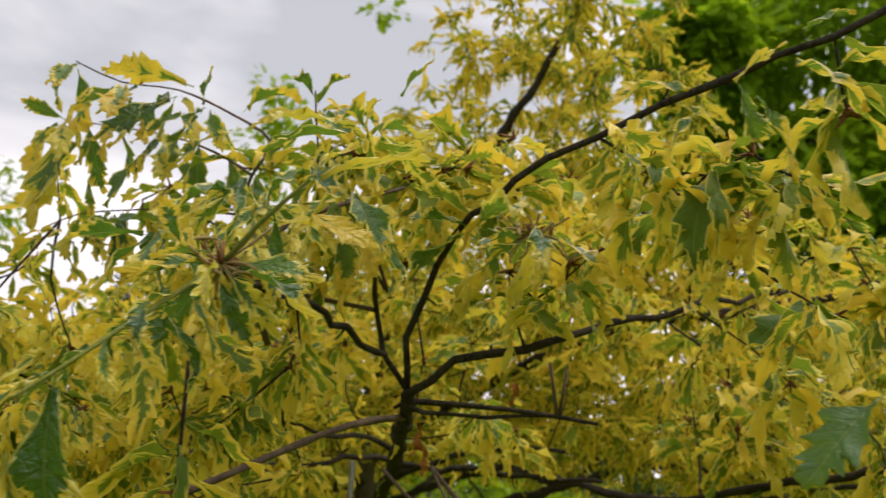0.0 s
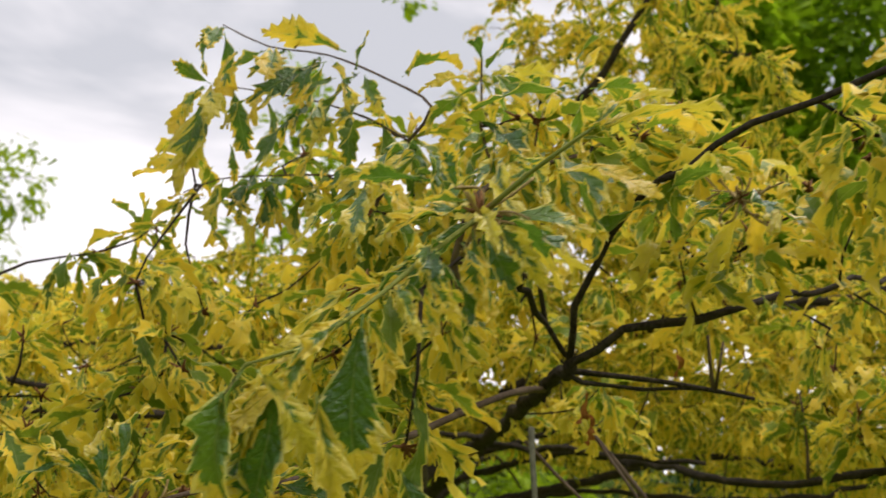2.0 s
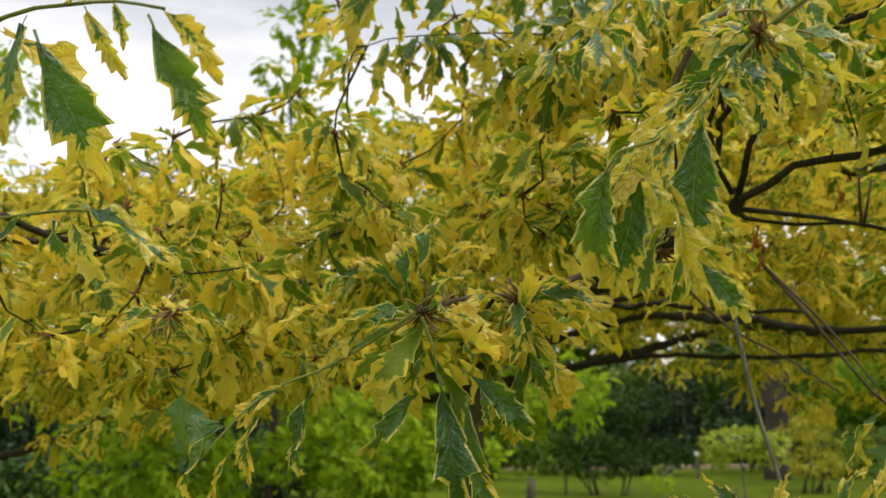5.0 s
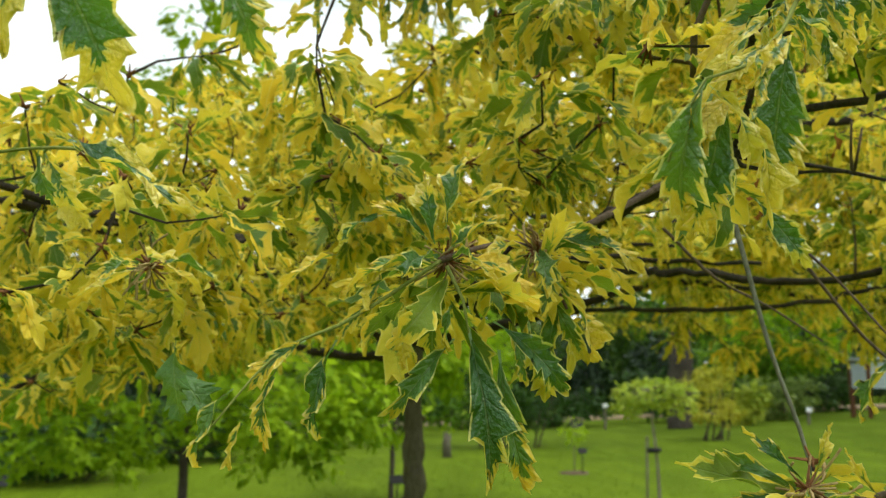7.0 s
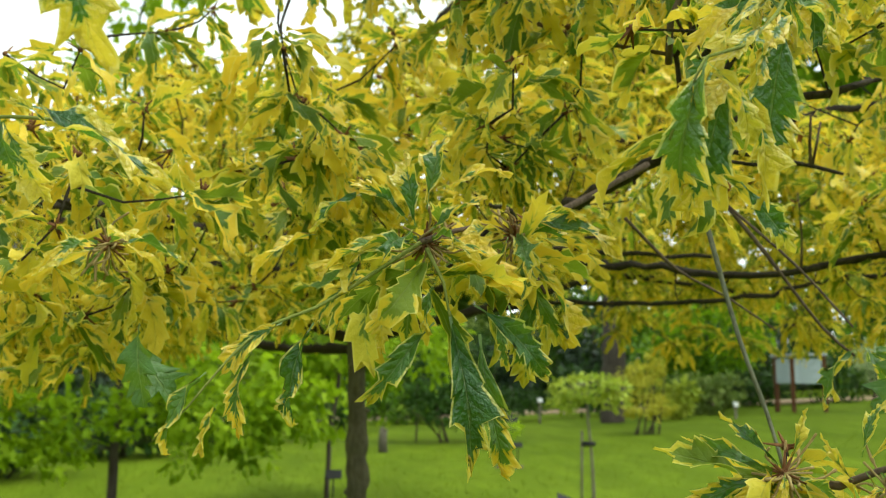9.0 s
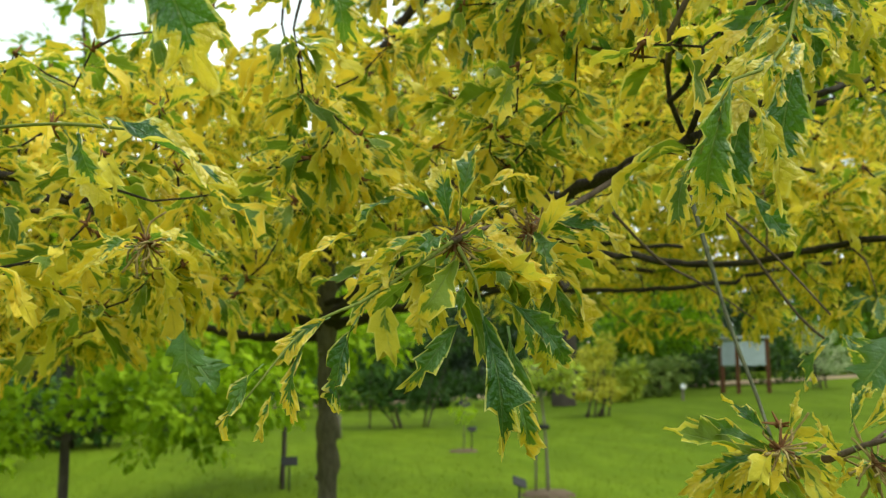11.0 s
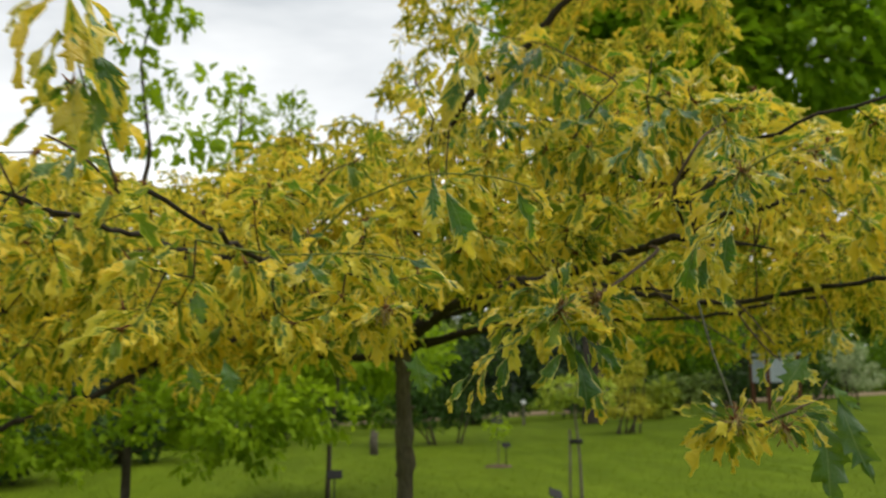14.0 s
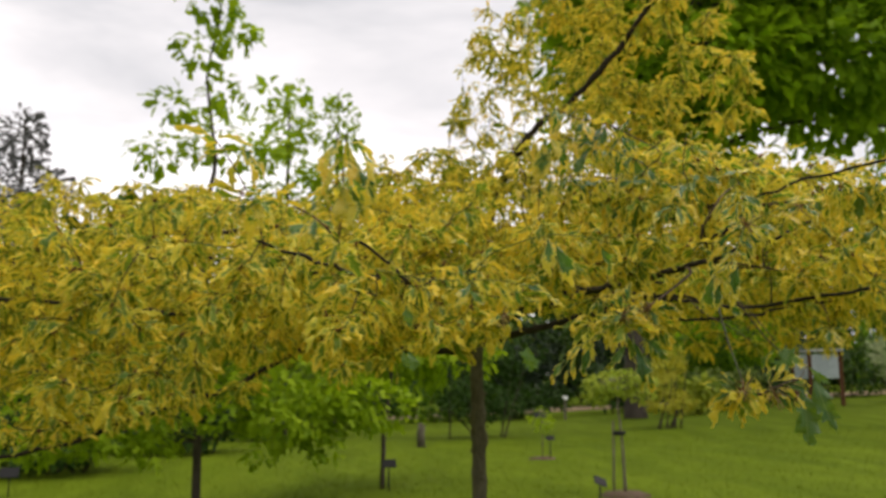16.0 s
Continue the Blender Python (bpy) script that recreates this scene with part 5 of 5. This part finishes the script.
# two thin tree tops in the distance
tree("birch", (-1.9, 24, 0), "distant slim tree with sparse pale green top", [(0, 0, -0.1), (0, 0, 5), (0, 0, 10.2)], 0.12, 0.02,
     [((0, 0, 9.0), (0.9, 0.9, 1.2), 240, 0.26), ((0, 0, 7.0), (1.4, 1.2, 1.4), 500, 0.26), ((0, 0, 5), (1.8, 1.5, 1.6), 700, 0.26)], MAT_GREEN, MAT_FAR_BARK, seed=6, group="distant slim trees")
tree("birch", (-0.45, 25, 0), "distant slim tree with sparse pale green top", [(0, 0, -0.1), (0, 0, 5), (0, 0, 10.4)], 0.12, 0.02,
     [((0, 0, 9.2), (0.8, 0.9, 1.3), 240, 0.26), ((0, 0, 7.2), (1.4, 1.2, 1.4), 500, 0.26), ((0, 0, 5), (1.8, 1.5, 1.6), 700, 0.26)], MAT_GREEN, MAT_FAR_BARK, seed=7, group="distant slim trees")
tree("conifer", (-11.9, 32, 0), "distant grey-purple conifer rising over the shrubs", [(0, 0, -0.1), (0, 0, 5), (0, 0, 11.5)], 0.2, 0.03,
     [((0, 0, 10.4), (0.9, 0.9, 1.3), 300, 0.3), ((0, 0, 8.5), (2.0, 1.8, 1.5), 700, 0.34), ((0, 0, 6), (2.6, 2.6, 2), 1200, 0.36), ((0, 0, 3), (3, 3, 2), 1200, 0.36)], MAT_PURPLE, MAT_FAR_BARK, seed=8)
tree("linden", (-8.15, 13, land_rise(-8.15, 13)), "park tree with a loose pale green crown", [(0, 0, -0.1), (0, 0, 3), (0.2, 0, 7.2)], 0.1, 0.02,
     [((0.4, 0, 7.0), (0.9, 0.9, 0.9), 420, 0.17), ((-0.3, 0, 5.8), (1.4, 1.2, 1.0), 700, 0.17), ((-0.6, 0, 4.2), (1.8, 1.5, 1.3), 900, 0.18)], MAT_GREEN, MAT_FAR_BARK, seed=9)


def plant_label(at, height, lean=0.0, width=0.16, turn=0.0):
    """Black label plate on a thin black peg."""
    root = thing("plant_label", at, "black plant label plate on a thin peg in the lawn", "plant label", "plant labels")
    s = Shell()
    s.tube(np.array([(0, 0, -0.05), (0, 0, height)]), 0.012, 0.010, 6)
    s.make("peg", MAT_BLACK, root)
    bm = bmesh.new()
    bmesh.ops.create_cube(bm, size=1.0, matrix=pose(0, -0.015, height, -35, lean, turn) @ Matrix.Diagonal((width, 0.012, width * 0.62, 1)))
    bmesh.ops.bevel(bm, geom=bm.edges[:], offset=0.004, segments=1, affect="EDGES")
    part("plate", bm, MAT_BLACK, root)


plant_label((0.05, 11.05, 0), 0.36, 0, 0.20)
plant_label((2.2, 8.5, 0), 0.36, 20, 0.17, 15)
plant_label((-2.25, 10.2, land_rise(-2.25, 10.2)), 0.17, 0, 0.17)
plant_label((3.42, 15.1, 0), 0.42, 0, 0.16)
plant_label((-5.6, 13.4, land_rise(-5.6, 13.4)), 0.36, 0, 0.28)
plant_label((5.4, 23.5, land_rise(5.4, 23.5)), 0.42, 0, 0.34)

def marker(at, label, h):
    """Small white-topped marker post."""
    root = thing("marker_post", at, label, "marker post", "marker posts")
    bm = bmesh.new()
    bmesh.ops.create_cube(bm, size=1.0, matrix=pose(0, 0, h * 0.5 - 0.05) @ Matrix.Diagonal((0.07, 0.07, h, 1)))
    bmesh.ops.bevel(bm, geom=bm.edges[:], offset=0.01, segments=1, affect="EDGES")
    part("post", bm, MAT_STAKE, root)
    bm = bmesh.new()
    bmesh.ops.create_cube(bm, size=1.0, matrix=pose(0, -0.05, h, -20) @ Matrix.Diagonal((0.17, 0.03, 0.14, 1)))
    bmesh.ops.bevel(bm, geom=bm.edges[:], offset=0.008, segments=1, affect="EDGES")
    part("plate", bm, MAT_WHITE, root)


marker((7.46, 28.0, land_rise(7.46, 28.0)), "white plate on a low post beside the dark shrubs", 0.75)
marker((13.31, 26.0, land_rise(13.31, 26.0)), "white plate on a low post at the lawn's edge", 0.45)

# staked sapling with an umbrella of lime leaves
sap = tree("staked_sapling", (3.0, 9.9, 0), "staked sapling with a flat umbrella of lime green leaves",
           [(0, 0, -0.05), (-0.02, 0, 0.6), (-0.07, 0, 1.15), (-0.05, 0, 1.5)], 0.022, 0.010,
           [((-0.08, 0, 1.45), (0.50, 0.42, 0.17), 560, 0.075), ((-0.32, 0, 1.3), (0.22, 0.25, 0.16), 150, 0.07), ((0.25, 0, 1.38), (0.30, 0.3, 0.2), 200, 0.075)], MAT_LIME, MAT_STAKE, seed=12, limbs=8)
s = Shell()
s.tube(np.array([(-0.14, 0.05, -0.1), (-0.13, 0.02, 0.95)]), 0.014, 0.014, 8)
s.make("stake", MAT_STAKE, sap, "weathered thin wooden stake")
s = Shell()
s.tube(np.array([(-0.14, -0.02, 0.80), (0.01, -0.02, 0.80)]), 0.03, 0.03, 8)
s.make("tie", MAT_BLACK, sap, "dark rubber tie")


def soil_ring(parent, r, seed):
    """Low mound of bare soil round a stem."""
    g = np.random.default_rng(seed)
    verts, faces, n = [(0, 0, 0.07)], [], 22
    for k, (q, z) in enumerate(((0.5, 0.06), (0.85, 0.04), (1.0, -0.03))):
        for i in range(n):
            a = 2 * math.pi * i / n
            w = r * q * (1 + 0.12 * g.normal())
            verts.append((w * math.cos(a), w * math.sin(a), z + 0.012 * g.normal()))
    for i in range(n):
        j = (i + 1) % n
        faces.append((0, 1 + i, 1 + j))
        for k in range(2):
            faces.append((1 + k * n + i, 1 + (k + 1) * n + i, 1 + (k + 1) * n + j, 1 + k * n + j))
    mesh_object("soil_ring", verts, faces, MAT_SOIL, parent, "ring of bare brown soil")


soil_ring(sap, 0.34, 1)
small = tree("small_sapling", (3.3, 15.2, 0), "tiny sapling with few leaves in a soil ring", [(0, 0, -0.05), (0, 0, 0.4), (0.03, 0, 0.85)], 0.012, 0.006,
     [((0, 0, 0.75), (0.28, 0.28, 0.22), 90, 0.09)], MAT_GREEN, MAT_STAKE, seed=13, limbs=3)
soil_ring(small, 0.30, 2)
shrub("hazel", (3.21, 21.5, land_rise(3.21, 21.5)), "bushy deep green hazel at the far edge of the lawn", [((0, 0, 0.9), (1.5, 1.0, 0.6), 500, 0.15), ((0, 0, 1.6), (1.6, 1.2, 0.9), 1000, 0.15), ((0.9, 0, 2.2), (1.1, 1.0, 0.6), 500, 0.15), ((-0.9, 0.2, 2.2), (1.1, 1.0, 0.6), 500, 0.15)], MAT_SHADE, seed=16)
shrub("golden_shrub", (8.5, 22, land_rise(8.5, 22)), "loose golden yellow-green shrub at the lawn's edge", [((0.1, 0, 1.55), (0.75, 0.7, 0.38), 420, 0.14), ((0.2, 0, 0.75), (0.85, 0.8, 0.35), 420, 0.14), ((0.45, 0, 2.0), (0.3, 0.3, 0.25), 90, 0.14)], MAT_GOLD, seed=14)

# small tree stump with bark in the lawn
tree("cut_stump", (1.4, 18.6, 0), "short brown tree stump with a few shoots in the lawn", [(0, 0, -0.05), (0, 0, 0.3), (0.01, 0, 0.55)], 0.10, 0.08,
     [((0, 0, 0.62), (0.16, 0.16, 0.1), 24, 0.07)], MAT_GREEN, MAT_BARK, "stump", seed=15, limbs=0)

# bands of shrubs behind the lawn
SHRUBS = [
    (-10.5, 15.5, 1.8, 0.9, 1), (-8.0, 15.2, 1.8, 0.8, 1), (-5.6, 15.6, 1.7, 0.9, 1), (-3.8, 18.2, 1.7, 1.0, 1), (-1.9, 22.0, 2.0, 1.2, 0), (0.3, 27.5, 2.2, 1.4, 1), (3.2, 31.0, 2.4, 1.2, 0),
    (6.2, 30.0, 2.2, 0.9, 1), (11.7, 27.0, 0.9, 0.95, 3), (14.0, 29.0, 1.4, 1.1, 2), (11.0, 31.0, 2.4, 1.5, 1), (14.4, 32.0, 2.4, 2.3, 0), (18.0, 34.0, 3.0, 1.6, 1), (22.0, 34.0, 3.0, 2.0, 1), (27.0, 37, 4.0, 2.4, 0),
]
TALL_SHRUBS = [(-16, 24, 3.5, 3.2, 0), (-11, 27, 3.2, 3.2, 2), (-5.5, 28, 3.0, 3.0, 0), (-2.2, 31, 3.0, 3.4, 2), (2.0, 36, 3.4, 3.4, 0), (6.0, 40, 3.6, 3.6, 2), (11, 41, 3.6, 4.6, 1), (15.5, 40, 3.6, 4.6, 0), (20, 43, 4, 5.2, 1), (26, 45, 4.5, 5.4, 1), (32, 43, 5, 5.0, 0)]
SHRUB_LOOKS = [(MAT_DEEP, "dense fresh green shrub behind the lawn"), (MAT_SHADE, "dark green shrub behind the lawn"),
               (MAT_SHRUB, "olive green loose shrub behind the lawn"), (MAT_LIME, "yellow-green low shrub behind the lawn")]
for i, (x, y, w, h, k) in enumerate(SHRUBS + TALL_SHRUBS):
    m, lab = SHRUB_LOOKS[k]
    shrub("shrub", (x, y, land_rise(x, y)), lab, [((0, 0, h * 0.55), (w * 0.8, w * 0.6, h * 0.6), 560, 0.16 + 0.04 * h), ((w * 0.5, 0.2, h * 0.9), (w * 0.6, w * 0.5, h * 0.5), 340, 0.16 + 0.04 * h),
                                    ((-w * 0.5, 0.3, h * 0.85), (w * 0.6, w * 0.5, h * 0.5), 340, 0.16 + 0.04 * h)], m, "shrub", "shrubs behind the lawn", 30 + i)
shrub("cream_shrub", (20.0, 28.4, land_rise(20.0, 28.4)), "cream-white variegated shrub beside the board", [((0, 0, 1.9), (0.9, 0.9, 0.6), 700, 0.14), ((0.6, 0, 1.1), (1.0, 0.9, 0.6), 600, 0.14)], MAT_CREAM, seed=50)


def info_board(at, turn):
    """Two white boards that meet at an angle on a shared post, each under its zinc cap."""
    root = thing("info_board", at, "white folding information board with zinc caps on reddish-brown timber posts", "information board")
    root.rotation_euler = (0, 0, radians(turn))
    ways = (pose(0, 0, 0), pose(0, 0, 0, 0, 0, 119))

    def bar(name, mat, m, size, bevel, parent):
        bm = bmesh.new()
        bmesh.ops.create_cube(bm, size=1.0, matrix=m @ Matrix.Diagonal((*size, 1)))
        bmesh.ops.bevel(bm, geom=bm.edges[:], offset=bevel, segments=1, affect="EDGES")
        return part(name, bm, mat, parent)

    bar("post", MAT_POST, pose(0, 0, 0.95), (0.14, 0.14, 2.0, ), 0.012, root)
    for w, side in zip(ways, (-1, 1)):
        bar("post", MAT_POST, w @ pose(1.02, 0, 0.95), (0.14, 0.14, 2.0), 0.012, root)
        pan = bar("panel", MAT_PANEL, w @ pose(0.51, 0.02 * side, 1.42), (0.88, 0.04, 0.85), 0.006, root)
        for k in range(7):
            bar("text_bar", MAT_PANEL_INK, w @ pose(0.5 - 0.05 * (k % 3), 0.043 * side, 1.74 - 0.105 * k), (0.62 - 0.1 * (k % 3), 0.006, 0.035), 0.001, pan)
        bar("cap", MAT_METAL, w @ pose(0.53, 0, 1.98 - 0.01 * side), (1.2, 0.36, 0.09), 0.02, root)


info_board((16.55, 28.0, land_rise(16.55, 28.0)), -28)


def far_woods():
    """Dark belt of woods that closes the park all round."""
    g = np.random.default_rng(77)
    F = Foliage(FAR_KINDS)
    for k in range(46):
        a = 2 * math.pi * k / 46
        R = 52 + g.uniform(-4, 6)
        x, y = R * math.sin(a), 8 + R * math.cos(a)
        ahead = math.cos(a) > 0.5
        h = g.uniform(8, 11) + (2.5 if ahead else 0)
        puffs(F, g, (x, y, h * 0.45), (5.5, 3.0, h * 0.6), 600 if ahead else 130, 1.7, 0.3)
        if ahead:
            puffs(F, g, (x + 2, y - 3, 2.6), (5.5, 2.0, 3.0), 420, 1.3, 0.3)
    return tagged(F.make("backdrop_woods", MAT_WOODS, None, "dark belt of distant woods round the park", "structure"), category="woods")


far_woods()


def dark_firs():
    """Low dark conifers in the shade behind the lawn."""
    for i, (x, y, h, w) in enumerate(((6.2, 36, 3.6, 2.2), (9.0, 38, 4.0, 2.5), (12.5, 37, 3.6, 2.4), (-9, 24, 2.2, 2.2), (-6, 25, 2.0, 2.2), (-12, 23, 2.4, 2.4), (18.5, 37, 4.2, 2.4), (22.5, 40, 4.5, 2.6), (2.5, 40, 3.2, 2.4))):
        tree("fir", (x, y, land_rise(x, y)), "low dark conifer in the shade behind the lawn", [(0, 0, -0.1), (0, 0, h * 0.5), (0, 0, h)], 0.14, 0.03,
             [((0, 0, h * 0.3), (w, w * 0.8, h * 0.32), 900, 0.3), ((0, 0, h * 0.65), (w * 0.7, w * 0.6, h * 0.35), 600, 0.3)], MAT_FIR, MAT_FAR_BARK, seed=80 + i, group="dark conifers", limbs=2)


dark_firs()


def grass():
    g = np.random.default_rng(8)
    blades = Foliage([blade(90 + k, 1, 2, 0.10, 0.7, 0.2, 0.0, 0.1, 1, 0.0) for k in range(3)])
    for i in range(14000):
        y = 6.0 + 14 * g.random() ** 1.3
        x = g.uniform(-0.42, 0.42) * (y + 3) * 1.35 + 0.25 * y * 0.3
        blades.add(int(g.integers(0, 3)), (x, y, -0.01 + land_rise(x, y)), (g.normal(0, 0.5), g.normal(0, 0.5), 1.0), (g.normal(), g.normal(), 0.2), g.uniform(0.05, 0.10))
    tagged(blades.make("grass", MAT_GRASS, None, "short mown grass blades of the lawn", "stuff"), category="grass")


grass()
